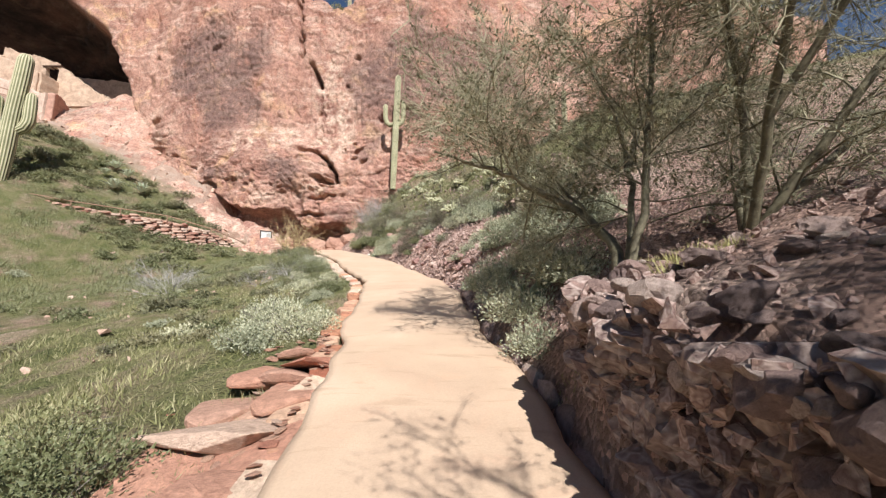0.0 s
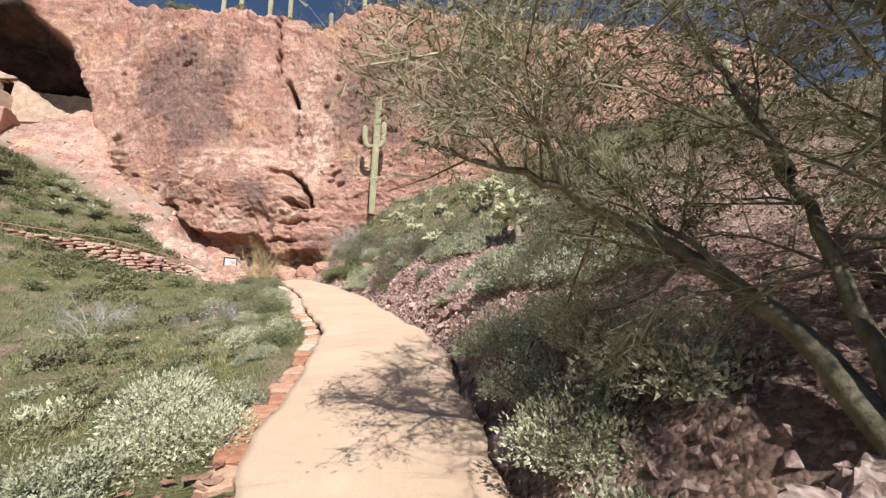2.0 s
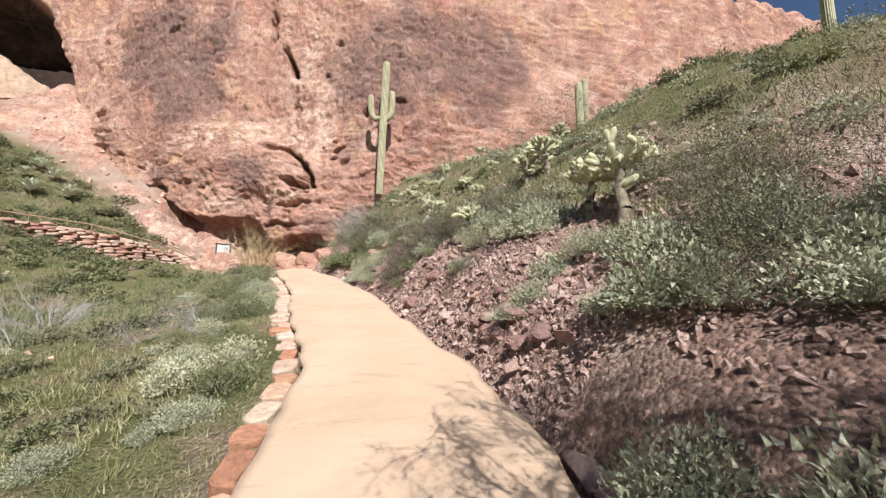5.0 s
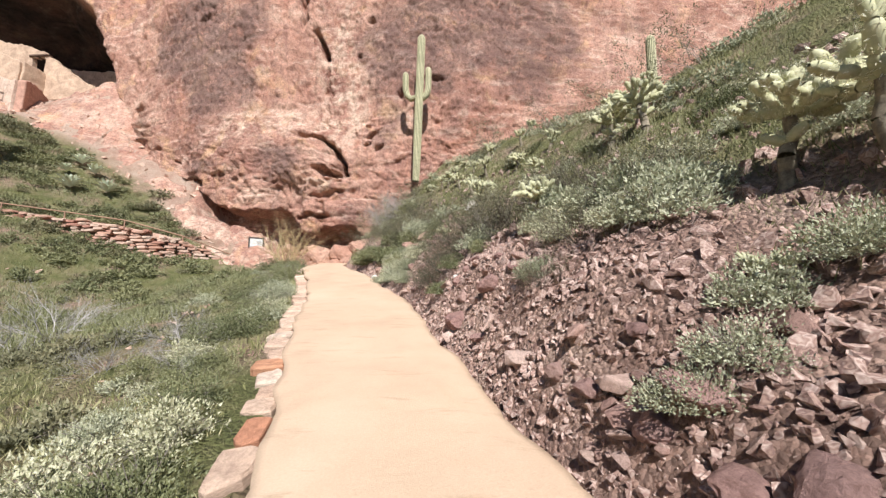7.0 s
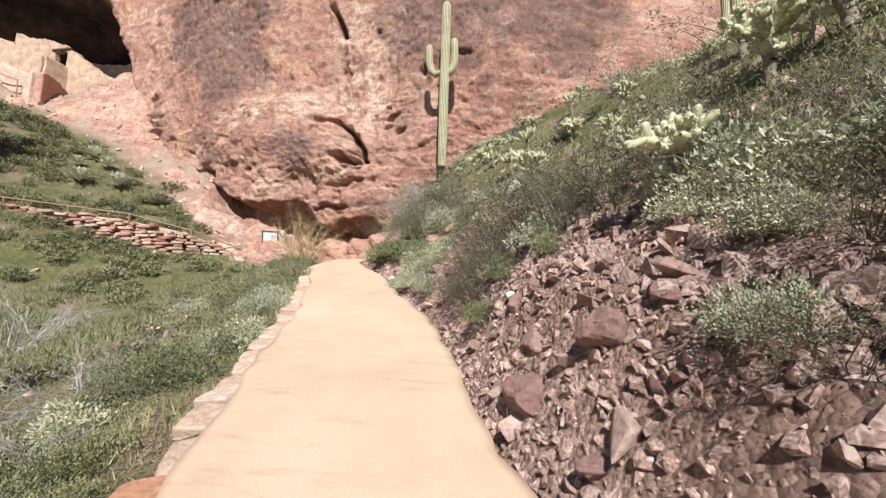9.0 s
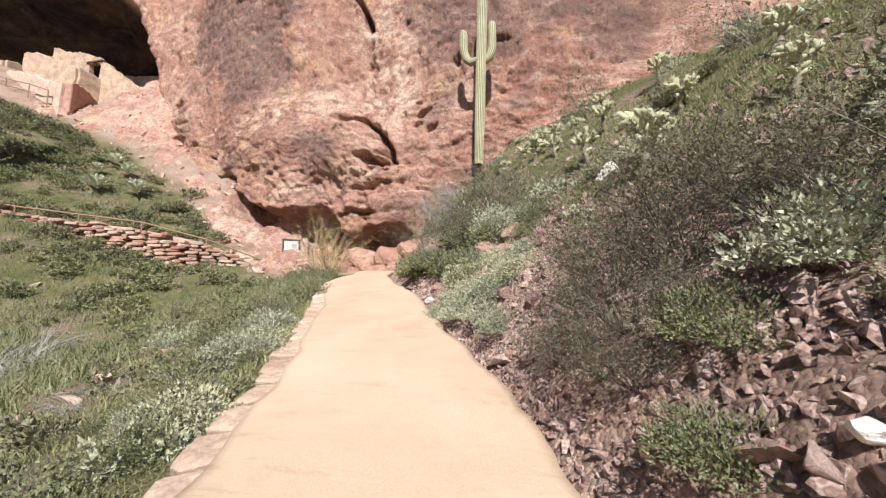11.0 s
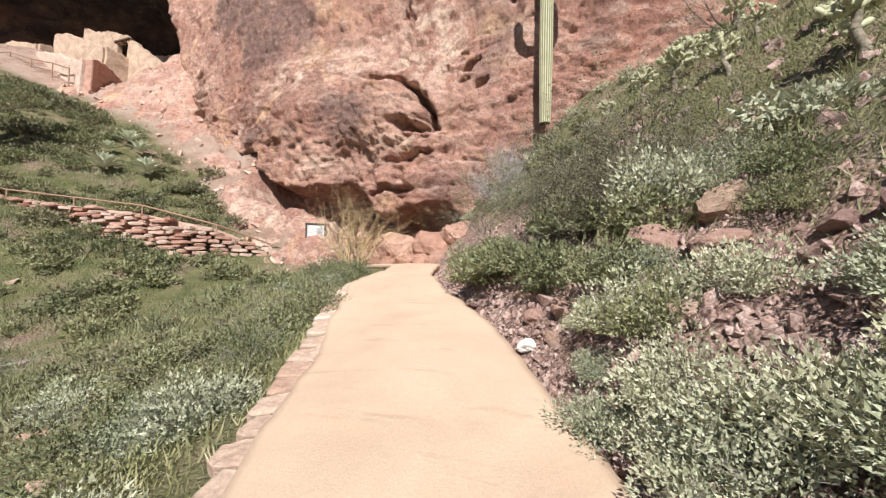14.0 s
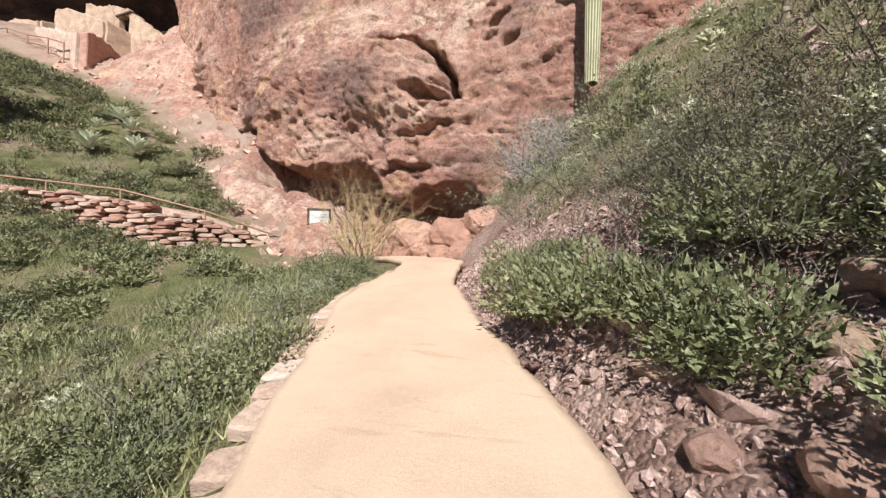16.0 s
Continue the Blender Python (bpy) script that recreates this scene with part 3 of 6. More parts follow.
tagged(ramp, "pale pinkish broken rock ramp rising under the cliff", "rock", kind="structure")
weights(ramp, "cave_shade", 0 * RX)
weights(ramp, "varnish", 0.25 * fade(rough_noise(RX * 0.3, RY * 0.3, 8, 3), 0, 0.6))
weights(ramp, "pale", 0.45 + 0.55 * fade(RX, -24, -18))

# ---- builders ----
rng = np.random.default_rng(11)


def tubes(segments, sides=3):
    """Vertices and faces of many tapered tubes: (a, b, radius at a, radius at b)."""
    verts, faces = [], []
    for a, b, ra, rb in segments:
        d = b - a
        n = np.linalg.norm(d)
        if n < 1e-6:
            continue
        d = d / n
        u = np.cross(d, (0.86, -0.13, 0.49) if abs(d[0] * 0.86 - d[1] * 0.13 + d[2] * 0.49) < 0.93 else (0.2, 0.95, -0.2))
        u = u / np.linalg.norm(u)
        v = np.cross(d, u)
        k = len(verts)
        for c, r in ((a, ra), (b, rb)):
            for i in range(sides):
                w = 2 * math.pi * i / sides
                verts.append(c + (u * math.cos(w) + v * math.sin(w)) * r)
        for i in range(sides):
            j = (i + 1) % sides
            faces.append((k + i, k + j, k + sides + j, k + sides + i))
    return np.array(verts), faces


def chain(points, radii, sides=8):
    """One unbroken tapered tube along the points."""
    verts, faces, P = [], [], points
    for i, p in enumerate(P):
        d = P[min(i + 1, len(P) - 1)] - P[max(i - 1, 0)]
        d = d / np.linalg.norm(d)
        u = np.cross(d, (0.86, -0.13, 0.49))
        u = u / np.linalg.norm(u)
        v = np.cross(d, u)
        for k in range(sides):
            w = 2 * math.pi * k / sides
            verts.append(p + (u * math.cos(w) + v * math.sin(w)) * radii[i] * (1 + 0.10 * math.sin(3 * w + 1.7 * i)))
        if i:
            for k in range(sides):
                j = (k + 1) % sides
                faces.append(((i - 1) * sides + k, (i - 1) * sides + j, i * sides + j, i * sides + k))
    return np.array(verts), faces


def leaves(centres, ways, size, rnd, wide=0.45, fold=0.25, tri=False):
    """One diamond leaf at each centre, pointing about along its way."""
    n = len(centres)
    ways = ways / np.linalg.norm(ways, axis=1, keepdims=True)
    side = np.cross(ways, rnd.normal(size=(n, 3)))
    side = side / np.maximum(np.linalg.norm(side, axis=1, keepdims=True), 1e-6)
    up = np.cross(side, ways)
    L = (size * rnd.uniform(0.6, 1.35, n))[:, None]
    tip, base = centres + ways * L * 0.55, centres - ways * L * 0.45
    a = centres + side * L * wide * 0.5 + up * L * fold * 0.3
    b = centres - side * L * wide * 0.5 + up * L * fold * 0.3
    if tri:
        verts = np.stack([base + side * L * wide * 0.5, base - side * L * wide * 0.5, tip], 1).reshape(-1, 3)
        return verts, np.arange(3 * n).reshape(-1, 3)
    verts = np.stack([base, a, tip, b], 1).reshape(-1, 3)
    i = np.arange(n)[:, None] * 4
    faces = np.concatenate([i + np.array([[0, 1, 2]]), i + np.array([[0, 2, 3]])])
    return verts, faces


def branch_web(rnd, count, reach, droop=0.0, steps=4, twigs=3, thick=0.02, upright=0.6, spread_=1.0):
    """Segments of a shrub: stems from one root that fork into twigs. Returns segments and twig ends."""
    segs, ends = [], []
    for i in range(count):
        a = rnd.uniform(0, 2 * math.pi)
        way = np.array([math.cos(a) * spread_, math.sin(a) * spread_, upright + rnd.uniform(0, 0.8)])
        way /= np.linalg.norm(way)
        p, r, length = np.array([math.cos(a), math.sin(a), 0]) * 0.06 * reach, thick * rnd.uniform(0.6, 1.1), reach * rnd.uniform(0.7, 1.1)
        for s in range(steps):
            way = way + rnd.normal(size=3) * 0.22 - np.array([0, 0, droop])
            way /= np.linalg.norm(way)
            q = p + way * length / steps
            segs.append((p, q, r, r * 0.72))
            for k in range(twigs if s else 0):
                w = way + rnd.normal(size=3) * 0.6
                w /= np.linalg.norm(w)
                e = q + w * length * rnd.uniform(0.15, 0.38)
                segs.append((q, e, r * 0.45, r * 0.2))
                ends.append((e, w))
                for kk in range(2):
                    w2 = w + rnd.normal(size=3) * 0.6
                    w2 /= np.linalg.norm(w2)
                    e2 = e + w2 * length * rnd.uniform(0.07, 0.2)
                    segs.append((e, e2, r * 0.25, r * 0.1))
                    ends.append((e2, w2))
            p, r = q, r * 0.72
        ends.append((p, way))
    return segs, ends


def leafy_bush(name, seed, n_leaves, size, leaf, twig, squash=0.75, label="", category="bush", group="", lumps=9, stems=9, tri=False):
    """A rounded bush of unit radius: stems, and a crown of separate leaves in uneven clumps."""
    rnd = np.random.default_rng(seed)
    segs, _ = branch_web(rnd, stems, 0.85, steps=3, twigs=2, thick=0.02)
    v, f = tubes(segs)
    ob = mesh_object(name, v * np.array([1, 1, squash * 1.1]), f, twig)
    knots = rnd.normal(size=(lumps, 3))
    knots[:, 2] = np.abs(knots[:, 2]) * 0.8 + 0.05
    knots /= np.linalg.norm(knots, axis=1, keepdims=True)
    heart = knots * rnd.uniform(0.35, 0.78, (lumps, 1))
    reach = rnd.uniform(0.22, 0.46, lumps)
    which = rnd.integers(0, lumps, n_leaves)
    d = rnd.normal(size=(n_leaves, 3))
    d /= np.linalg.norm(d, axis=1, keepdims=True)
    c = heart[which] + d * (reach[which] * rnd.uniform(0.55, 1.12, n_leaves) ** 0.6)[:, None]
    c[:, 2] = np.abs(c[:, 2]) * squash + 0.02
    ways = d * 0.8 + c * 0.5 + np.array([0, 0, 0.45]) + rnd.normal(size=(n_leaves, 3)) * 0.35
    lv, lf = leaves(c, ways, size, rnd, 0.6 if tri else 0.42, tri=tri)
    mesh_object("foliage", lv, lf, leaf, parent=ob)
    return tagged(ob, label, category, group)


def twig_bush(name, seed, reach, stems, twig, leaf=None, n_leaf=0, size=0.1, upright=0.6, label="", category="shrub", group="", thick=0.02, spread_=1.0, twigs=4, steps=5):
    rnd = np.random.default_rng(seed)
    segs, ends = branch_web(rnd, stems, reach, steps=steps, twigs=twigs, thick=thick, upright=upright, spread_=spread_)
    v, f = tubes(segs)
    v[:, 2] = np.abs(v[:, 2])
    ob = mesh_object(name, v, f, twig)
    if leaf:
        pick = rnd.integers(0, len(ends), n_leaf)
        c = np.array([ends[i][0] for i in pick]) + rnd.normal(size=(n_leaf, 3)) * 0.05
        w = np.array([ends[i][1] for i in pick]) + rnd.normal(size=(n_leaf, 3)) * 0.5
        c[:, 2] = np.abs(c[:, 2])
        lv, lf = leaves(c, w, size, rnd, 0.5, tri=True)
        mesh_object("foliage", lv, lf, leaf, parent=ob)
    return tagged(ob, label, category, group)


class Kinds:
    """Puts copies of some templates about; the templates themselves are taken away at the end."""
    def __init__(self, *templates):
        self.all = templates

    def put(self, x, y, size, sink=0.05, flat=1.0, which=None, z=None):
        i = int(rng.integers(len(self.all))) if which is None else which
        m = pose(x, y, (at_ground(x, y) if z is None else z) - sink, rng.uniform(-6, 6), rng.uniform(-6, 6), rng.uniform(0, 360)) @ Matrix.Diagonal((size, size, size * flat, 1))
        return copy_thing(self.all[i], m)

    def leftovers(self):
        for ob in self.all:
            for o in (*ob.children_recursive, ob):
                bpy.data.objects.remove(o)


def stone_mesh(name, seed, mat, flat=0.7, points=14, long=1.0, worn=True):
    rnd = np.random.default_rng(seed)
    bm = bmesh.new()
    p = rnd.normal(size=(points, 3))
    p /= np.linalg.norm(p, axis=1, keepdims=True)
    p *= rnd.uniform(0.8, 1.0, (points, 1))
    p = np.sign(p) * np.abs(p) ** 0.8 * np.array([long, 1.0, flat])
    for q in p:
        bm.verts.new(q)
    out = bmesh.ops.convex_hull(bm, input=bm.verts)
    bmesh.ops.delete(bm, geom=[g for g in out["geom_interior"] if isinstance(g, bmesh.types.BMVert)], context="VERTS")
    if worn:
        bmesh.ops.bevel(bm, geom=list(bm.edges), offset=0.07, segments=1, affect="EDGES", clamp_overlap=True)
    bmesh.ops.recalc_face_normals(bm, faces=bm.faces)
    me = bpy.data.meshes.new(name)
    bm.to_mesh(me)
    bm.free()
    me.materials.append(mat)
    return me


def boulder_mesh(name, seed, mat, flat=0.8, level=4):
    """A weathered boulder of unit radius: a ball cut by planes, then roughened."""
    rnd = np.random.default_rng(seed)
    bm = bmesh.new()
    bmesh.ops.create_icosphere(bm, subdivisions=level, radius=1.0)
    p = np.array([v.co for v in bm.verts])
    for k in range(13):
        d = rnd.normal(size=3)
        d /= np.linalg.norm(d)
        p = p - np.clip(p @ d - rnd.uniform(0.55, 0.85), 0, None)[:, None] * d * 0.92
    o = rnd.uniform(0, 50)
    n = p / np.linalg.norm(p, axis=1, keepdims=True)
    p = p + n * (0.07 * rough_noise(p[:, 0] * 2.2 + o, p[:, 1] * 2.2, p[:, 2] * 2.2, 4, 0.6) - 0.10 * np.clip(0.16 - np.abs(rough_noise(p[:, 0] * 1.3 - o, p[:, 1] * 1.3, p[:, 2] * 2.4, 3)), 0, 1) / 0.16)[:, None]
    p = p * np.array([1.15, 1.0, flat])
    for v, q in zip(bm.verts, p):
        v.co = q
    me = bpy.data.meshes.new(name)
    bm.to_mesh(me)
    bm.free()
    me.materials.append(mat)
    return me


def slab_mesh(name, seed, mat):
    """A flat, rounded paving stone of about unit length."""
    rnd = np.random.default_rng(seed)
    k = 9
    ang = np.sort(np.linspace(0, 2 * math.pi, k, endpoint=False) + rnd.uniform(-0.2, 0.2, k))
    rim = np.stack([np.sign(np.cos(ang)) * np.abs(np.cos(ang)) ** 0.55, np.sign(np.sin(ang)) * np.abs(np.sin(ang)) ** 0.55], 1) * rnd.uniform(0.74, 1.08, (k, 1)) * 0.5
    bm = bmesh.new()
    low = [bm.verts.new((x, y, -0.5)) for x, y in rim]
    mid = [bm.verts.new((x, y, 0.3)) for x, y in rim]
    top = [bm.verts.new((x * 0.88, y * 0.88, 0.5 + rnd.uniform(-0.08, 0.08))) for x, y in rim]
    for a, b in ((low, mid), (mid, top)):
        for i in range(k):
            j = (i + 1) % k
            bm.faces.new((a[i], a[j], b[j], b[i]))
    bm.faces.new(top)
    me = bpy.data.meshes.new(name)
    bm.to_mesh(me)
    bm.free()
    me.materials.append(mat)
    return me


def piece(name, me, parent, x, y, z, sx, sy, sz, turn=0.0, tip=0.0, roll=0.0):
    ob = new(name, me)
    ob.parent = parent
    ob.matrix_basis = pose(x, y, z, tip, roll, turn) @ Matrix.Diagonal((sx, sy, sz, 1))
    return ob


# ---- the palo verde trees ----
def out_of_the_way(p):
    """Where the walk keeps the air above the trail free of twigs."""
    return p[0] > (0.1 if p[1] > 5.7 else -0.5) and (p[0] > float(right_edge(p[1])) + 0.15 or p[2] > float(trail_height(p[1])) + 2.05)


def palo_verde(name, limbs, seed, label, subs=7, twig_n=7):
    """Limbs are (points, thickness); boughs, branchlets and twigs spring from them."""
    rnd = np.random.default_rng(seed)
    segs, fine, twigs, limb = [], [], [], []
    for pts, thick in limbs:
        P = [np.array(p, float) for p in pts]
        # smooth the limb and let it wander
        Q = []
        for a, b in zip(P, P[1:]):
            for t in (0, 0.25, 0.5, 0.75):
                Q.append(a + (b - a) * t + rnd.normal(size=3) * 0.012 * (len(Q) > 2))
        Q.append(P[-1])
        n = len(Q)
        limb.append(chain(Q, [thick * (1 - 0.85 * i / n) for i in range(n)]))
        for k in range(subs * 2 + 6):
            i = int(rnd.integers(int(n * 0.28), n - 1))
            way = (Q[i + 1] - Q[i]) / np.linalg.norm(Q[i + 1] - Q[i]) * 0.7 + rnd.normal(size=3) * 0.65 + np.array([0, 0, 0.15])
            way /= np.linalg.norm(way)
            p, r, L = Q[i], thick * 0.30 * (1 - 0.7 * i / n), rnd.uniform(0.6, 1.4)
            for s in range(5):
                way = way + rnd.normal(size=3) * 0.2
                way /= np.linalg.norm(way)
                q = p + way * L / 5
                if not out_of_the_way(q):
                    break
                segs.append((p, q, r, r * 0.8))
                for m in range(2):
                    w = way + rnd.normal(size=3) * 0.7
                    w /= np.linalg.norm(w)
                    e, l2 = q, rnd.uniform(0.22, 0.5)
                    for u in range(2):
                        f = e + w * l2 / 2
                        if not out_of_the_way(f):
                            break
                        fine.append((e, f, 0.006 - 0.002 * u, 0.004 - 0.002 * u))
                        for v in range(twig_n):
                            w2 = w + rnd.normal(size=3) * 0.65
                            w2 /= np.linalg.norm(w2)
                            l3 = rnd.uniform(0.12, 0.32)
                            if out_of_the_way(f + w2 * l3):
                                twigs.append((f, w2, l3))
                        e, w = f, w + rnd.normal(size=3) * 0.25
                        w /= np.linalg.norm(w)
                p, r = q, r * 0.8
    v, f = tubes(segs, 5)
    for lv, lf in limb:
        f = f + [tuple(i + len(v) for i in q) for q in lf]
        v = np.concatenate([v, lv])
    ob = mesh_object(name, v, f, BARK, True)
    v, f = tubes(fine, 3)
    stem = np.array([t[0] for t in twigs])
    aim = np.array([t[1] for t in twigs])
    span = np.array([t[2] for t in twigs])[:, None]
    for fork in range(3):
        w = aim + rnd.normal(size=aim.shape) * (0.0 if fork == 0 else 0.55)
        w = w / np.linalg.norm(w, axis=1, keepdims=True)
        at = stem + aim * span * (0.0, 0.3, 0.6)[fork]
        tv, tf = leaves(at + w * span * 0.42, w, 1.0, rnd, wide=0.015, tri=True)
        mid = np.repeat(at + w * span * 0.42, 3, 0)
        tv = mid + (tv - mid) * np.repeat(span * (1.0, 0.7, 0.5)[fork], 3, 0)
        f = f + (tf + len(v)).tolist()
        v = np.concatenate([v, tv])
    mesh_object("twigs", v, f, PALO_TWIG, parent=ob)
    n = min(22000, len(twigs) * 2)
    pick = rnd.integers(0, len(twigs), n)
    c = np.array([twigs[i][0] + twigs[i][1] * twigs[i][2] * rnd.uniform(0, 1.1) for i in pick]) + rnd.normal(size=(n, 3)) * 0.015
    w = np.array([twigs[i][1] for i in pick]) + rnd.normal(size=(n, 3)) * 0.6
    lv, lf = leaves(c, w, 0.042, rnd, wide=0.34, tri=True)
    mesh_object("foliage", lv, lf, OLIVE_LEAF, parent=ob)
    return tagged(ob, label, "tree")


root = (1.5, 3.25, at_ground(1.5, 3.25) - 0.12)
palo_verde("palo_verde_tree", [
    ((root, (1.65, 3.8, 1.92), (1.48, 4.2, 2.3), (1.1, 4.25, 2.5), (0.78, 4.2, 2.68), (0.35, 4.2, 2.82), (-0.1, 4.3, 3.0)), 0.062),
    (((0.78, 4.2, 2.68), (0.6, 4.0, 2.95), (0.4, 4.1, 3.3)), 0.022),
    (((1.65, 3.8, 1.92), (1.4, 4.3, 2.5), (1.1, 4.7, 3.1), (0.8, 5.1, 3.7), (0.5, 5.5, 4.2)), 0.022),
    ((root, (1.75, 3.6, 1.95), (1.95, 4.0, 2.7), (1.95, 4.3, 3.5), (1.75, 4.6, 4.4), (1.5, 5.0, 5.0)), 0.04),
    (((1.95, 4.0, 2.7), (2.4, 4.6, 3.5), (2.9, 5.3, 4.2), (3.2, 6.0, 4.9)), 0.04),
    ((root, (1.75, 3.3, 2.3), (1.9, 3.4, 3.4), (2.1, 3.6, 4.5), (2.0, 3.8, 5.4)), 0.04)],
    5, "spreading palo verde tree with greenish bark and dense fine twigs", 5, 8)
root1 = (2.75, 3.5, at_ground(2.75, 3.5) - 0.12)
palo_verde("palo_verde_tree", [
    ((root1, (3.0, 3.9, 2.3), (3.5, 4.4, 2.9), (4.2, 4.9, 3.5), (5.0, 5.3, 4.0)), 0.06),
    ((root1, (2.8, 3.5, 2.5), (2.7, 3.4, 3.4), (2.5, 3.2, 4.3), (2.3, 3.1, 5.0)), 0.05),
    ((root1, (3.0, 3.2, 2.4), (3.3, 2.8, 3.1), (3.7, 2.5, 3.8), (4.0, 2.3, 4.4)), 0.05),
    ((root1, (3.2, 3.6, 2.3), (4.0, 3.7, 2.9), (5.0, 3.8, 3.4), (6.0, 4.0, 3.8)), 0.05),
    (((2.7, 3.4, 3.4), (3.2, 3.8, 4.1), (3.7, 4.2, 4.9)), 0.035),
    (((3.3, 2.8, 3.1), (4.2, 2.9, 3.4), (5.2, 3.1, 3.6)), 0.03),
    ((root1, (2.6, 3.0, 2.8), (2.4, 2.4, 3.6), (2.0, 2.0, 4.2), (1.6, 1.7, 4.6)), 0.045),
    (((2.6, 3.0, 2.8), (2.9, 2.2, 3.8), (2.7, 1.6, 4.4)), 0.035),
    (((2.4, 2.4, 3.6), (1.9, 2.8, 4.1), (1.5, 2.7, 4.5)), 0.03),
    (((2.7, 3.4, 3.4), (2.3, 3.0, 3.9), (1.9, 2.4, 4.3)), 0.03)],
    6, "palo verde tree with a thick crown of fine olive twigs", 5, 8)
root2 = (2.9, -1.3, at_ground(2.9, -1.3) - 0.12)
palo_verde("palo_verde_tree", [
    ((root2, (2.4, -1.3, 2.0), (1.7, -1.1, 2.8), (1.1, -0.9, 3.3)), 0.09),
    ((root2, (2.8, -1.0, 2.2), (2.5, -0.5, 3.0), (2.3, 0.1, 3.5)), 0.09),
    ((root2, (3.3, -1.0, 2.2), (3.8, -0.4, 2.9), (4.2, 0.2, 3.4)), 0.08),
    ((root2, (3.2, -1.6, 2.2), (3.7, -1.8, 3.2), (4.0, -1.8, 4.0)), 0.08)],
    8, "palo verde tree of dense fine twigs above the bank", 7, 9)

# ---- bushes ----
near_silver = Kinds(*[leafy_bush("brittlebush", 20 + i, 3000, 0.078, SILVER_LEAF, DRY_TWIG, 0.85, "low brittlebush with dense silvery grey-green leaves", "bush", "brittlebushes", 34, tri=True) for i in range(3)])
fine_silver = Kinds(*[leafy_bush("brittlebush", 25 + i, 4600, 0.059, SILVER_LEAF, DRY_TWIG, 0.85, "low brittlebush with dense small silvery grey-green leaves", "bush", "brittlebushes", 40, tri=True) for i in range(3)])
near_green = Kinds(*[leafy_bush("green_bush", 30 + i, 2700, 0.08, GREEN_LEAF, DRY_TWIG, 0.85, "rounded green desert bush with small leaves", "bush", "green bushes", 32, tri=True) for i in range(3)])
dense_shrub = Kinds(*[twig_bush("twiggy_shrub", 75 + i, 1.15, 24, DRY_TWIG, OLIVE_LEAF, 4800, 0.038, label="dense dark tangled shrub with small olive leaves on the bank", group="twiggy shrubs", thick=0.014, twigs=3, steps=4) for i in range(3)])
thicket = Kinds(*[twig_bush("dark_thicket", 85 + i, 1.15, 34, DARK_TWIG, DARK_LEAF, 3600, 0.038, label="dark dense thicket of brown twigs with small dull leaves", category="shrub", group="dark thickets", thick=0.013, twigs=3, steps=4) for i in range(2)])
fine_green = Kinds(*[leafy_bush("green_bush", 35 + i, 4200, 0.059, GREEN_LEAF, DRY_TWIG, 0.85, "rounded dark green desert bush with dense small leaves", "bush", "green bushes", 40, tri=True) for i in range(2)])
far_silver = Kinds(*[leafy_bush("brittlebush", 40 + i, 650, 0.13, SILVER_LEAF, DRY_TWIG, 0.7, "low brittlebush with silvery grey-green leaves on the slope", "bush", "brittlebushes", 18, 2, tri=True) for i in range(3)])
far_green = Kinds(*[leafy_bush("green_bush", 50 + i, 650, 0.13, GREEN_LEAF, DRY_TWIG, 0.7, "rounded green desert bush on the slope", "bush", "green bushes", 18, 2, tri=True) for i in range(3)])
far_olive = Kinds(*[leafy_bush("olive_bush", 60 + i, 650, 0.13, OLIVE_LEAF, DRY_TWIG, 0.7, "low olive-green bush on the slope", "bush", "olive bushes", 18, 2, tri=True) for i in range(3)])
dry_shrub = Kinds(*[twig_bush("twiggy_shrub", 70 + i, 1.15, 11, DRY_TWIG, OLIVE_LEAF, 1500, 0.036, label="tangled grey-brown shrub with sparse olive leaves", group="twiggy shrubs", thick=0.012, twigs=2) for i in range(3)])
dead_shrub = Kinds(*[twig_bush("dead_shrub", 80 + i, 1.1, 15, GREY_TWIG, upright=0.25, label="dead grey shrub of bare tangled twigs", group="dead shrubs", thick=0.016) for i in range(2)])

for x, y, r in [(1.0, 10.2, 0.3), (1.35, 8.3, 0.55), (2.0, 7.6, 0.52), (2.7, 7.0, 0.5), (1.7, 9.3, 0.5), (2.3, 8.5, 0.55), (3.1, 7.9, 0.6), (0.95, 6.4, 0.52), (1.5, 4.5, 0.5), (1.45, 6.2, 0.5), 
                 (-0.2, 19.2, 0.4), (-0.5, 15.2, 0.42), (0.95, 4.05, 0.34), (0.6, 13.5, 0.5), (0.75, 7.3, 0.4), (0.75, 13.0, 0.5), (1.2, 12.5, 0.55), (1.1, 11.5, 0.5), (1.5, 11.9, 0.5)]:
    near_silver.put(x, y, r * 1.15)
for x, y, r in [(-2.4, 19.7, 0.44), (-4.9, 15.9, 0.5), (-5.8, 17.7, 0.6), (-2.25, 18.2, 0.42), (-2.7, 18.7, 0.48), (-3.3, 19.25, 0.34), (-2.9, 19.2, 0.42), (-3.0, 19.95, 0.5), (-2.35, 21.2, 0.75), (0.85, 11.8, 0.4), (-2.1, 5.9, 0.55), (-2.7, 6.5, 0.65),
                (1.0, 4.7, 0.5), (1.35, 5.3, 0.55), (0.9, 5.6, 0.48), (-6.75, 19.1, 0.42), (-9.2, 20.0, 0.6)]:
    fine_silver.put(x, y, r * 1.1)
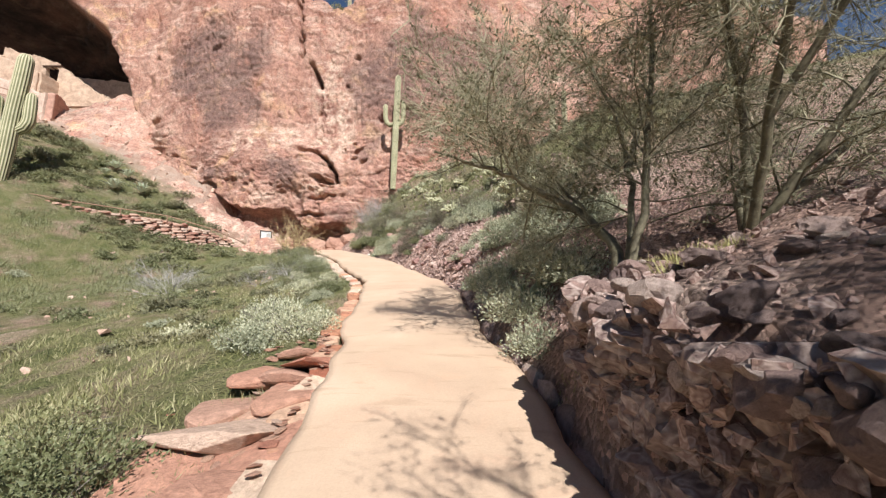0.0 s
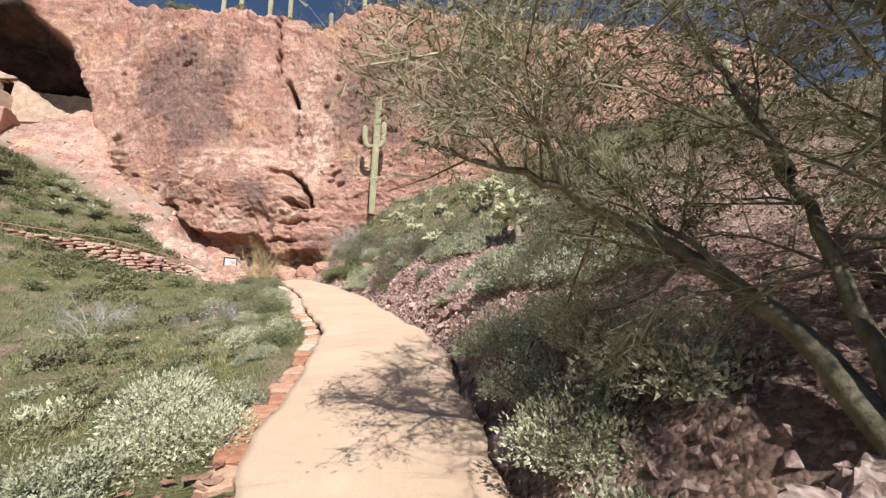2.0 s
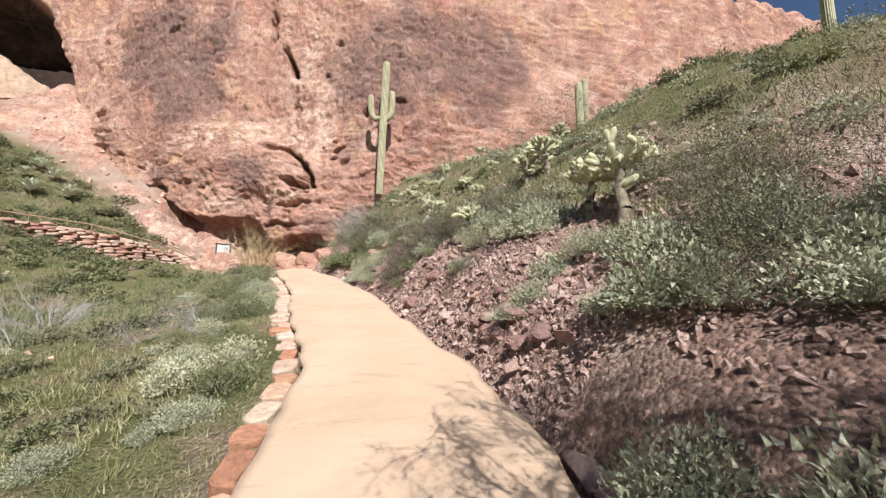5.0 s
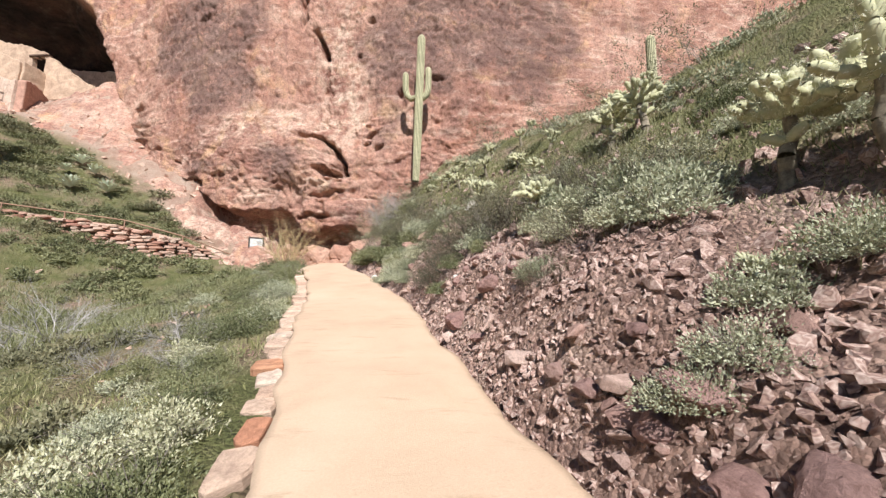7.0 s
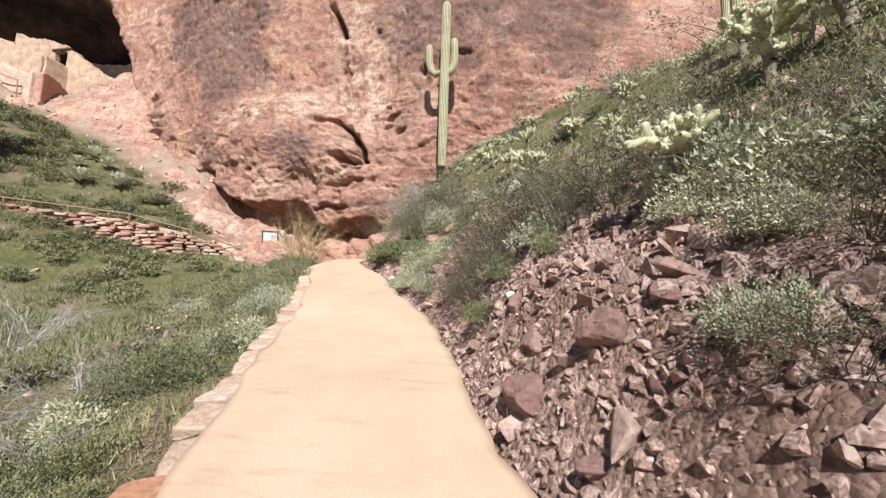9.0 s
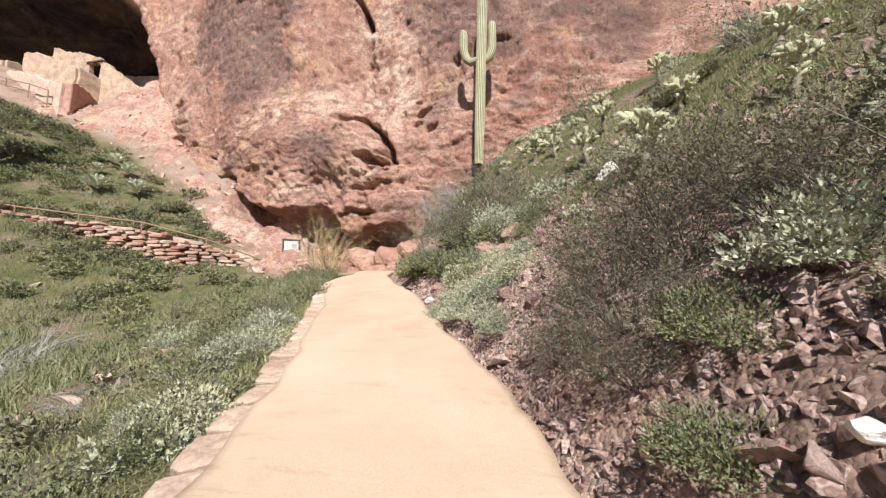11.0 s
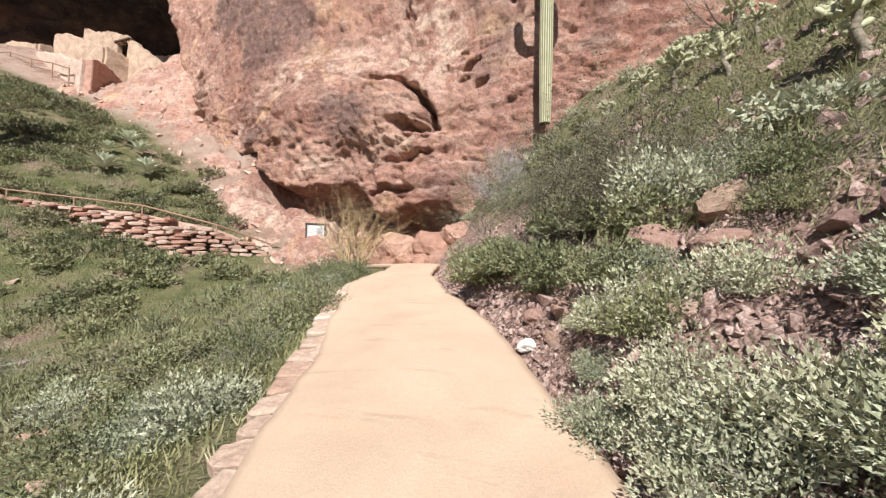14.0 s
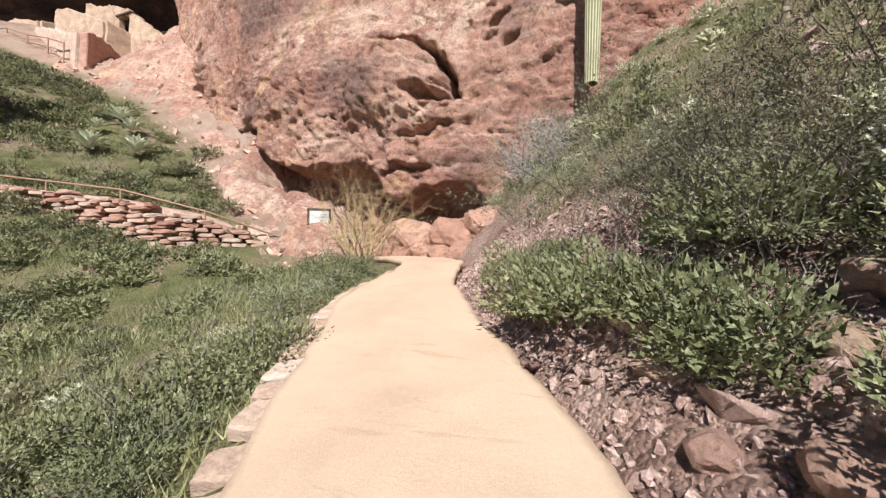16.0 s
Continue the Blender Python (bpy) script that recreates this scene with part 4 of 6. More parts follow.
for x, y, r in [(-8.0, 21.5, 0.95), (-7.7, 22.4, 0.9), (-8.5, 20.5, 0.8), (-7.2, 20.6, 0.5), (-8.6, 22.6, 0.8), (-5.3, 16.4, 0.6), (-4.7, 14.6, 0.55), (-2.9, 10.3, 0.5), (-2.3, 2.4, 0.62), (-2.0, 1.4, 0.5), (-2.6, 2.0, 0.6), (-2.9, 3.1, 0.45)]:
    fine_green.put(x, y, r)
for x, y, r in [(-3.0, 19.8, 0.42), (-3.1, 20.5, 0.5), (-4.75, 22.9, 0.72), (-4.1, 22.2, 0.7), (-3.6, 21.5, 0.6), (-3.3, 22.2, 0.7), (-2.7, 21.0, 0.6), (-3.9, 22.0, 0.45), (-5.1, 23.9, 0.6)]:
    near_green.put(x, y, r * 1.1)
for x, y, r in [(-2.6, 5.3, 0.42), (-2.25, 7.1, 0.4), (-3.1, 7.2, 0.55), (-3.1, 10.9, 0.4), (-3.6, 10.5, 0.45), (-6.5, 19.3, 0.5)]:
    near_silver.put(x, y, r * 1.1)
for x, y, r in [(-6.0, 17.2, 0.6), (-6.9, 19.9, 0.6), (-7.5, 21.0, 0.6), (-8.1, 21.9, 0.6), (-8.4, 23.0, 0.65), (-8.9, 24.2, 0.7), (-9.3, 25.5, 0.7), (-9.4, 26.8, 0.7), (-10.3, 27.6, 0.8), (-5.3, 16.6, 0.4), (-5.0, 14.4, 0.5), (-4.2, 13.2, 0.4), (-7.2, 19.0, 0.6), (-6.4, 18.4, 0.45), (-11.6, 28.4, 0.8)]:
    fine_green.put(x, y, r)
for x, y, r in [(-18.7, 27.0, 1.0), (-21.8, 25.6, 0.9), (-16.2, 28.6, 1.1), (-13.5, 28.0, 1.0), (-23.3, 25.3, 0.8), (-15.2, 24.0, 1.0), (-12.5, 25.5, 0.9), (-18.6, 24.6, 1.0), (-20.5, 27.2, 0.7), (-22.0, 27.0, 0.6)]:
    far_green.put(x, y, r, 0.1)
for x, y, r in [(-31.5, 30.0, 1.5), (-34.8, 33.3, 1.4), (-21.9, 32.4, 1.1), (-18.8, 31.3, 0.9), (-37.5, 33.2, 1.3), (-22.9, 33.6, 1.1), (-29.6, 29.2, 1.2), (-20.2, 31.8, 0.9), (-22.5, 30.0, 0.9)]:
    far_olive.put(x, y, r, 0.1)
for x, y, r in [(-4.7, 25.5, 1.3), (0.4, 12.5, 0.4), (4.6, 4.6, 1.1), (5.6, 6.4, 1.2), (-3.9, 24.3, 1.1), (-5.3, 25.6, 1.0), (3.4, 17.8, 1.4), (2.2, 20.5, 1.2), (4.4, 16.0, 1.2), (0.4, 27.5, 1.5), (-4.4, 29.6, 1.3), (-5.8, 27.5, 1.0), (7.5, 5.5, 1.5), (7.0, 9.5, 1.5), (-2.3, 22.8, 1.2), (-1.6, 22.6, 0.9), (2.9, 9.0, 0.8), (2.7, 8.2, 0.8), (0.05, 15.1, 1.0), (-0.2, 14.8, 0.8)]:
    dry_shrub.put(x, y, r)
for x, y, r in [(-12.4, 18.0, 1.4), (-10.8, 15.6, 1.2), (-14.6, 20.5, 1.5), (-7.6, 17.2, 0.5), (-0.3, 15.4, 0.55), (-5.8, 31.0, 1.3), (-5.0, 31.6, 1.2), (-5.5, 14.1, 0.65), (-5.9, 14.9, 0.55), (-6.4, 13.7, 0.65), (-5.0, 13.4, 0.45)]:
    dead_shrub.put(x, y, r)


# the growth on the cut bank and just above it
for x, y, r in [(0.47, 10.0, 0.34), (0.72, 9.95, 0.32), (1.45, 9.95, 0.4), (1.05, 8.8, 0.28), (0.35, 13.35, 0.42), (0.6, 13.6, 0.4), (-2.85, 18.55, 0.46), (-2.45, 18.0, 0.42), (-2.3, 17.5, 0.34), (-3.0, 18.9, 0.36), (-2.42, 21.7, 0.6), (-1.9, 21.2, 0.45),
                (-3.32, 19.7, 0.28), (-2.45, 18.6, 0.55), (-2.1, 18.35, 0.5), (-2.0, 18.9, 0.45), (-3.05, 20.6, 0.36), (-2.8, 20.35, 0.34), (-3.4, 20.35, 0.22)]:
    fine_silver.put(x, y, r)
for x, y, r in [(-1.2, 14.8, 0.36), (-1.0, 15.2, 0.36), (-0.5, 14.55, 0.3), (-4.75, 22.95, 0.6), (-4.4, 22.7, 0.5), (-4.9, 23.6, 0.5), (-3.75, 21.6, 0.32), (-2.85, 20.05, 0.36), (-4.6, 23.4, 0.5)]:
    fine_green.put(x, y, r)
for x, y, r in [(2.3, 8.9, 0.6), (2.0, 8.2, 0.55), (2.9, 9.6, 0.8), (1.6, 7.9, 0.45), (1.35, 12.5, 0.6), (-0.2, 17.4, 0.45),
                (-3.3, 21.9, 0.6), (-2.9, 22.4, 0.7), (-4.0, 23.3, 0.65), (-2.3, 21.9, 0.65)]:
    dense_shrub.put(x, y, r)
for x, y, r in [(0.5, 12.3, 0.42), (0.05, 11.85, 0.28), (1.1, 12.8, 0.45), (0.1, 14.75, 0.55), (0.5, 14.2, 0.5), (-0.3, 15.2, 0.5), (1.0, 13.7, 0.6), (-1.3, 15.9, 0.55), (-1.3, 16.4, 0.6), (-0.85, 16.2, 0.7), (-0.75, 16.8, 0.75), (-0.35, 15.8, 0.6), (-0.3, 16.6, 0.7), (-1.1, 15.45, 0.35), (-1.5, 15.75, 0.42), (-1.35, 15.45, 0.38), (-1.75, 16.3, 0.35),
                (-3.3, 22.1, 0.75), (-2.8, 21.9, 0.7), (-3.6, 22.6, 0.7), (-2.6, 22.7, 0.8), (-3.2, 23.2, 0.7), (2.0, 8.5, 0.45), (2.6, 9.1, 0.55)]:
    thicket.put(x, y, r)
for x, y, r in [(0.05, 12.15, 0.32), (0.4, 12.6, 0.36)]:
    fine_silver.put(x, y, r)


for i in range(20):
    y = rng.uniform(8.5, 21)
    (fine_green if y > 12 else fine_silver).put(float(left_edge(y)) - rng.uniform(0.6, 2.2), y, rng.uniform(0.26, 0.46), 0.04)
AGAVE_PLACES = ((-25.9, 30.2), (-24.6, 31.4), (-28.1, 32.8), (-27.9, 31.6), (-26.8, 32.6))
CHOLLAS = [(1.85, 11.05, 1.15), (2.0, 10.35, 1.5), (2.3, 14.4, 1.25), (1.9, 14.9, 1.1), (0.45, 15.1, 0.8), (0.98, 10.3, 0.32), (1.15, 10.2, 0.28), (0.24, 13.5, 1.0), (-1.38, 17.6, 0.6), (-0.47, 18.15, 1.15), (-0.25, 18.5, 0.9), (1.3, 22.8, 0.9), (-0.09, 22.3, 0.95), (-1.65, 24.3, 0.95), (-1.4, 24.7, 0.8), (-0.56, 23.9, 0.7),
           (-1.14, 23.4, 0.8), (-0.64, 21.55, 1.0), (0.25, 24.1, 0.85), (-2.0, 25.2, 0.8), (0.8, 20.4, 0.9), (1.6, 19.0, 0.9), (2.6, 16.5, 1.0), (3.4, 16.7, 0.9), (-0.9, 25.6, 0.8), (0.2, 26.5, 0.9), (2.0, 24.6, 0.9), (-2.6, 26.2, 0.7), (0.9, 17.6, 0.8)]


def hides_cholla(x, y, gap=0.75):
    return any(abs(x - cx) < gap * 0.8 and -1.3 * gap < y - cy < 0.6 * gap for cx, cy, _ in CHOLLAS)


# scattered growth on both slopes
made = 0
while made < 110:
    y = rng.uniform(6.5, 27)
    d = 0.75 + 5.5 * rng.random() ** 1.2
    ((fine_green, near_silver) if d < 1.8 else (far_green, far_olive))[int(rng.integers(2))].put(float(left_edge(y)) - d, y, rng.uniform(0.2, 0.42) * (1 + d / 14), 0.04, 0.9)
    made += 1
made = 0
while made < 85:
    y, x = rng.uniform(6, 31), rng.uniform(-26, -3)
    d = float(left_edge(y)) - x
    if d < 0.7 or y > float(rock_line(x)) - 1 or rng.random() > 1.15 - d / 24:
        continue
    if min(math.hypot(x - ax, y - ay) for ax, ay in AGAVE_PLACES) < 1.6:
        continue
    kind = (far_green, far_olive, far_silver)[int(rng.choice(3, p=(0.35, 0.45, 0.2)))]
    kind.put(x, y, rng.uniform(0.22, 0.6) * (1 + d / 22), 0.08)
    made += 1
def joined_cover(name, templates, places, label):
    """Growth past counting: copies of the templates' leaves joined into one mesh for each leaf material."""
    for k, ob in enumerate(templates):
        src = ob.children[0].data
        v0 = np.array([v.co for v in src.vertices])
        f0 = np.array([tuple(p.vertices) for p in src.polygons])
        verts, faces = [], []
        for i, (x, y, r, turn) in enumerate(places[k::len(templates)]):
            c, q = math.cos(turn), math.sin(turn)
            v = v0 @ np.array([[c, q, 0], [-q, c, 0], [0, 0, 0.85]]) * r + np.array([x, y, at_ground(x, y) - 0.1])
            verts.append(v)
            faces.append(f0 + i * len(v0))
        ob = mesh_object(name, np.concatenate(verts), np.concatenate(faces), src.materials[0])
        tagged(ob, label, "bushes", kind="stuff")


places = []
while len(places) < 340:
    x = rng.uniform(-42, -17)
    y = float(rock_line(x)) - rng.uniform(0.5, 8)
    if y < 26.5 - 0.3 * (x + 24) * (x > -24):
        continue
    if min(math.hypot(x - ax, y - ay) for ax, ay in AGAVE_PLACES) < 1.3:
        continue
    places.append((x, y, rng.uniform(0.4, 1.1), rng.uniform(0, 6.28)))
joined_cover("slope_bushes", (far_green.all[0], far_green.all[1], far_green.all[2], far_olive.all[0]), places, "close cover of low dark green bushes on the far slope")
made = 0
while made < 200:
    y = rng.uniform(9.5, 33)
    e = 1.9 + 9 * rng.random() ** 1.3
    x = float(right_edge(y)) + e
    if hides_cholla(x, y):
        continue
    kind = (far_silver, far_green, far_olive, dry_shrub)[int(rng.choice(4, p=(0.42, 0.14, 0.24, 0.20)))]
    if e < 2.6:
        kind = (fine_green, fine_silver, dry_shrub)[int(rng.integers(3))]
    kind.put(x, y, rng.uniform(0.22, 0.5) * (0.7 if e < 2.6 else 1.0) * (1 + 0.035 * (y - 10)), 0.06)
    made += 1
for i in range(46):
    y = rng.uniform(9.8, 17)
    x = float(right_edge(y)) + rng.uniform(2.0, 4.5)
    if not hides_cholla(x, y):
        (near_silver, fine_green, dry_shrub)[int(rng.choice(3, p=(0.45, 0.3, 0.25)))].put(x, y, rng.uniform(0.22, 0.42), 0.05)
for i in range(26):
    y, x = rng.uniform(-3, 9), rng.uniform(3.2, 9)
    (far_silver, far_olive, dry_shrub)[int(rng.integers(3))].put(x, y, rng.uniform(0.3, 0.6), 0.05)
# brush along the cliff's rim
for i in range(46):
    x = rng.uniform(-30, 6)
    j = int(np.argmin(np.abs(cx_ - x)))
    k = len(cz_) + int(rng.integers(0, 4))
    (far_olive, far_green, dry_shrub)[int(rng.integers(3))].put(float(CX2[j, k]), float(CY2[j, k]), rng.uniform(0.5, 1.3), 0.1, z=float(CZ2[j, k]))
for k in (thicket, dense_shrub, fine_silver, fine_green, near_silver, near_green, far_silver, far_green, far_olive, dry_shrub, dead_shrub):
    k.leftovers()

# the bare yellowish shrub beside the sign
bare = twig_bush("bare_shrub", 91, 2.2, 26, TAN_TWIG, upright=1.5, label="leafless tan shrub of upright branches by the cliff foot", category="shrub", thick=0.034, twigs=3)
bare.matrix_basis = pose(-11.9, 31.0, float(trail_height(31.0)) - 0.1) @ Matrix.Diagonal((1.4, 1.4, 1.3, 1))


for seed, x, y, k in ((93, -6.0, 31.0, 1.0), (94, -5.3, 30.6, 0.8), (95, -5.6, 31.7, 0.9)):
    spiky = twig_bush("grey_shrub", seed, 1.5, 30, GREY_TWIG, upright=1.3, label="leafless silver-grey shrub below the saguaro", category="shrub", group="grey shrubs", thick=0.02, twigs=3)
    spiky.matrix_basis = pose(x, y, at_ground(x, y) - 0.1) @ Matrix.Diagonal((k, k, k * 1.15, 1))


def prickly_pear(x, y):
    """A clump of flat oval pads, each growing from the rim of another."""
    rnd = np.random.default_rng(7)
    ob = tagged(new("prickly_pear"), "low prickly pear cactus with flat grey-green pads in the shade", "cactus")
    ob.matrix_basis = pose(x, y, at_ground(x, y) - 0.03)
    for px, py, pz, tip, turn, r in ((0, 0, 0.10, -8, 20, 0.12), (0.16, 0.05, 0.09, 10, -30, 0.11), (-0.15, 0.08, 0.09, -14, 60, 0.11), (0.03, -0.02, 0.28, 12, 35, 0.10), (0.17, 0.05, 0.26, -12, -10, 0.09), (-0.16, 0.1, 0.25, 8, 80, 0.09), (0.28, 0.12, 0.12, 16, 10, 0.09)):
        bm = bmesh.new()
        bmesh.ops.create_icosphere(bm, subdivisions=3, radius=1.0)
        for v in bm.verts:
            v.co = Vector((v.co.x * (1 + 0.22 * v.co.z), v.co.y * 0.16, v.co.z * 1.25))
        me = bpy.data.meshes.new("pad")
        bm.to_mesh(me)
        bm.free()
        me.materials.append(PEAR)
        me.shade_smooth()
        pad = new("pad", me)
        pad.parent, pad.matrix_basis = ob, pose(px, py, pz, tip, rnd.uniform(-14, 14), turn) @ Matrix.Diagonal((r, r, r, 1))


prickly_pear(1.15, 4.75)


# low herbs and grass over the slopes
def herbs(name, n, xs, ys, keep, tall, mat, seed, label):
    rnd = np.random.default_rng(seed)
    x, y = rnd.uniform(*xs, n), rnd.uniform(*ys, n)
    ok = keep(x, y, rnd)
    x, y = x[ok], y[ok]
    z = ground_height(x, y)
    k = len(x)
    c = np.stack([x, y, z], 1)
    patchy = np.clip(0.75 + 0.6 * rough_noise(x * 0.8, y * 0.8, 4.0, 3), 0.25, 1.6)
    way = np.stack([rnd.normal(size=k) * 0.5, rnd.normal(size=k) * 0.5, np.ones(k)], 1)
    h = (tall * rnd.uniform(0.5, 1.3, k) * patchy)[:, None]
    way = way / np.linalg.norm(way, axis=1, keepdims=True)
    lv, lf = leaves(c + way * h * 0.42, way, 1.0, rnd, wide=0.10, tri=True)
    mid = np.repeat(c + way * h * 0.42, 3, 0)
    lv = mid + (lv - mid) * np.repeat(h, 3, 0)
    ob = mesh_object(name, lv, lf, mat)
    return tagged(ob, label, "grass", kind="stuff")


herbs("grass", 150000, (-14, -1), (0, 27), lambda x, y, r: (left_edge(y) - x > 0.24 + 0.2 * r.random(len(x))) & (r.random(len(x)) < np.clip(1.25 - (left_edge(y) - x) / 9, 0.12, 1)), 0.13, GRASS_LEAF, 3,
      "yellow-green grass and low herbs covering the slope below the path")
herbs("grass", 2600, (0.75, 1.9), (2.0, 3.4), lambda x, y, r: rough_noise(x * 2.5, y * 2.5, 1.0, 2) > 0.1, 0.075, TAN_GRASS, 9,
      "tufts of yellow-green grass on top of the outcrop")
herbs("grass", 120000, (-40, -9), (14, 34.5), lambda x, y, r: (left_edge(y) - x > 3) & (y < rock_line(x) - 0.3), 0.27, GREEN_LEAF, 4,
      "green herbs covering the far slope")
herbs("grass", 215000, (-7, 8), (9, 33), lambda x, y, r: (x - right_edge(y) > 1.2 + 0.8 * r.random(len(x))) & (r.random(len(x)) < np.clip(1.3 - (x - right_edge(y)) / 13, 0.15, 1)), 0.135, GRASS_LEAF, 6,
      "sparse green grass on the steep slope above the path")


# ---- cacti ----
def saguaro_column(name, path, radius, ribs=16, parent=None):
    """A fluted column along a path of points, with a rounded tip."""
    sides, P = ribs * 4, [np.array(p, float) for p in path]
    rings, ridge = [], []
    length = sum(np.linalg.norm(b - a) for a, b in zip(P, P[1:]))
    verts = []
    done = 0.0
    for i, p in enumerate(P):
        way = P[min(i + 1, len(P) - 1)] - P[max(i - 1, 0)]
        way /= np.linalg.norm(way)
        u = np.cross(way, (0, 1, 0.01))
        u /= np.linalg.norm(u)
        w = np.cross(way, u)
        if i:
            done += np.linalg.norm(p - P[i - 1])
        left = length - done
        r = radius * min(1.0, math.sqrt(max(0.0, 1 - max(0, 1 - left / (radius * 1.6)) ** 2)) + 0.02) * (0.82 + 0.18 * min(1, done / (0.25 * length)))
        for k in range(sides):
            a = 2 * math.pi * k / sides
            t = 0.5 + 0.5 * math.cos(ribs * a)
            verts.append(p + (u * math.cos(a) + w * math.sin(a)) * r * (0.86 + 0.14 * t))
            ridge.append(t)
    faces = []
    for i in range(len(P) - 1):
        for k in range(sides):
            j = (k + 1) % sides
            faces.append((i * sides + k, i * sides + j, (i + 1) * sides + j, (i + 1) * sides + k))
    ob = mesh_object(name, np.array(verts), faces, SAGUARO, True, parent)
    weights(ob, "ridge", ridge)
    return ob


def straight(h, lean=0.0):
    s = list(np.linspace(0, h - 0.5, 8)) + list(h - 0.5 * np.array([0.75, 0.5, 0.3, 0.15, 0.05, 0.0]))
    return [(lean * z / h, 0.02 * math.sin(z), z) for z in s]


def arm(side, z0, out, rise, turn=0.0):
    p = [(0, 0, z0 - 0.15), (out * 0.5, 0, z0 - 0.25), (out * 0.85, 0, z0), (out, 0, z0 + 0.4)]
    p += [(out * 1.03, 0, z) for z in np.linspace(z0 + 0.7, z0 + rise - 0.3, 4)] + [(out * 1.03, 0, z0 + rise - d) for d in (0.2, 0.1, 0.03, 0)]
    c, s = math.cos(turn), math.sin(turn)
    return [(side * x * c, side * x * s, z) for x, y, z in p]


def saguaro(x, y, h, radius, arms=(), lean=0.0, z=None, label="tall green ribbed saguaro cactus"):
    ob = saguaro_column("saguaro_cactus", straight(h, lean), radius)
    for side, z0, out, rise, turn in arms:
        saguaro_column("arm", arm(side, z0, out, rise, turn), radius * 0.78, 12, ob)
    ob.matrix_basis = pose(x, y, (at_ground(x, y) if z is None else z) - 0.2)
    return tagged(ob, label, "cactus", "saguaros")


saguaro(-4.25, 32.5, 10.2, 0.27, ((1, 5.9, 0.78, 2.0, 0.1), (-1, 5.9, 0.72, 1.7, -0.1)), 0.35, z=10.4, label="tall saguaro cactus with two upturned arms against the cliff")
saguaro(-30.2, 26.0, 9.2, 0.48, ((1, 3.9, 1.2, 2.6, 0.3), (-1, 4.0, 1.0, 2.3, -0.2), (1, 4.2, 0.8, 2.6, 1.9)), 0.9, label="grey-green saguaro cactus with several arms on the slope")
for x, dy, h in ((-21.5, 3, 5.5), (-19.6, 4, 4.0), (-15.3, 0.6, 4.2), (-14.4, 2.6, 4.5), (-6.3, 2.2, 4.0), (-4.6, 1.6, 5.5), (-1.0, 3, 4.0), (2.5, 2, 5.0), (-10.6, 6, 4.5)):
    j = int(np.argmin(np.abs(cx_ - x)))
    k = len(cz_) + int(np.argmin(np.abs(np.array(over) - dy)))
    saguaro(float(CX2[j, k]), float(CY2[j, k]), h, 0.22, z=float(CZ2[j, k]), label="slim saguaro cactus on the rim of the cliff")
for x, y, h in ((7.0, 24.0, 3.4), (9.2, 28.5, 4.5), (14.0, 18.0, 4.0)):
    saguaro(x, y, h, 0.19, label="slender saguaro cactus on the upper slope")


def cholla(seed, spread_=1.0):
    """A teddy-bear cholla of about unit height: dark trunk, spiny joints."""
    rnd = np.random.default_rng(seed)
    top = np.array([0.03, 0.02, 0.5])
    trunk, p = [], np.array([0, 0, -0.08])
    for k in range(5):
        q = top * (k + 1) / 5 + rnd.normal(size=3) * 0.012
        trunk.append((p, q, 0.062 - 0.004 * k, 0.058 - 0.004 * k))
        p = q
    joints = []

    def fork(p, way, level):
        n = int(rnd.integers(5, 8)) if level == 0 else int(rnd.integers(1, 4))
        for i in range(n):
            if level == 0:
                a = 2 * math.pi * (i + rnd.uniform(-0.3, 0.3)) / n
                w = np.array([math.cos(a) * spread_, math.sin(a) * spread_, rnd.uniform(0.05, 0.8)])
            else:
                w = way + rnd.normal(size=3) * 0.55 + np.array([0, 0, 0.35])
            w /= np.linalg.norm(w)
            q = p + w * rnd.uniform(0.09, 0.145)
            joints.append((p, q, rnd.uniform(0.029, 0.038)))
            if level < 2:
                fork(q, w, level + 1)
    fork(top, np.array([0, 0, 1.0]), 0)
    for k in range(3):
        a = rnd.uniform(0, 6.28)
        w = np.array([math.cos(a), math.sin(a), 0.5])
        q = top * rnd.uniform(0.55, 0.85)
        joints.append((q, q + w / np.linalg.norm(w) * 0.16, 0.04))
    tv, tf = tubes(trunk, 9)
    ob = mesh_object("cholla_cactus", tv, tf, CHOLLA_TRUNK, True)
    sv, sf, cen, way = [], [], [], []
    for a, b, r in joints:
        d = (b - a)
        L = np.linalg.norm(d)
        d = d / L
        u = np.cross(d, (0.3, 0.8, 0.5))
        u /= np.linalg.norm(u)
        v = np.cross(d, u)
        k0, sides = len(sv), 7
        for t, s in ((0, 0.75), (0.25, 1), (0.75, 1), (0.95, 0.75), (1.08, 0.25)):
            for i in range(sides):
                w = 2 * math.pi * i / sides
                sv.append(a + d * L * t + (u * math.cos(w) + v * math.sin(w)) * r * s)
        for t in range(4):
            for i in range(sides):
                j = (i + 1) % sides
                sf.append((k0 + t * sides + i, k0 + t * sides + j, k0 + (t + 1) * sides + j, k0 + (t + 1) * sides + i))
        for i in range(52):
            w, t = rnd.uniform(0, 6.28), rnd.uniform(0, 1.1)
            o = u * math.cos(w) + v * math.sin(w) + d * (0.8 if t > 0.95 else 0.1)
            cen.append(a + d * L * min(t, 1.02) + o * r * 1.16)
            way.append(o + rnd.normal(size=3) * 0.35)
    mesh_object("joints", np.array(sv), sf, CHOLLA_CORE, True, ob)
    lv, lf = leaves(np.array(cen), np.array(way), 0.03, rnd, wide=0.2, tri=True)
    mesh_object("spines", lv, lf, SPINE, parent=ob)
    return tagged(ob, "pale yellow spiny cholla cactus with a dark trunk", "cactus", "chollas")


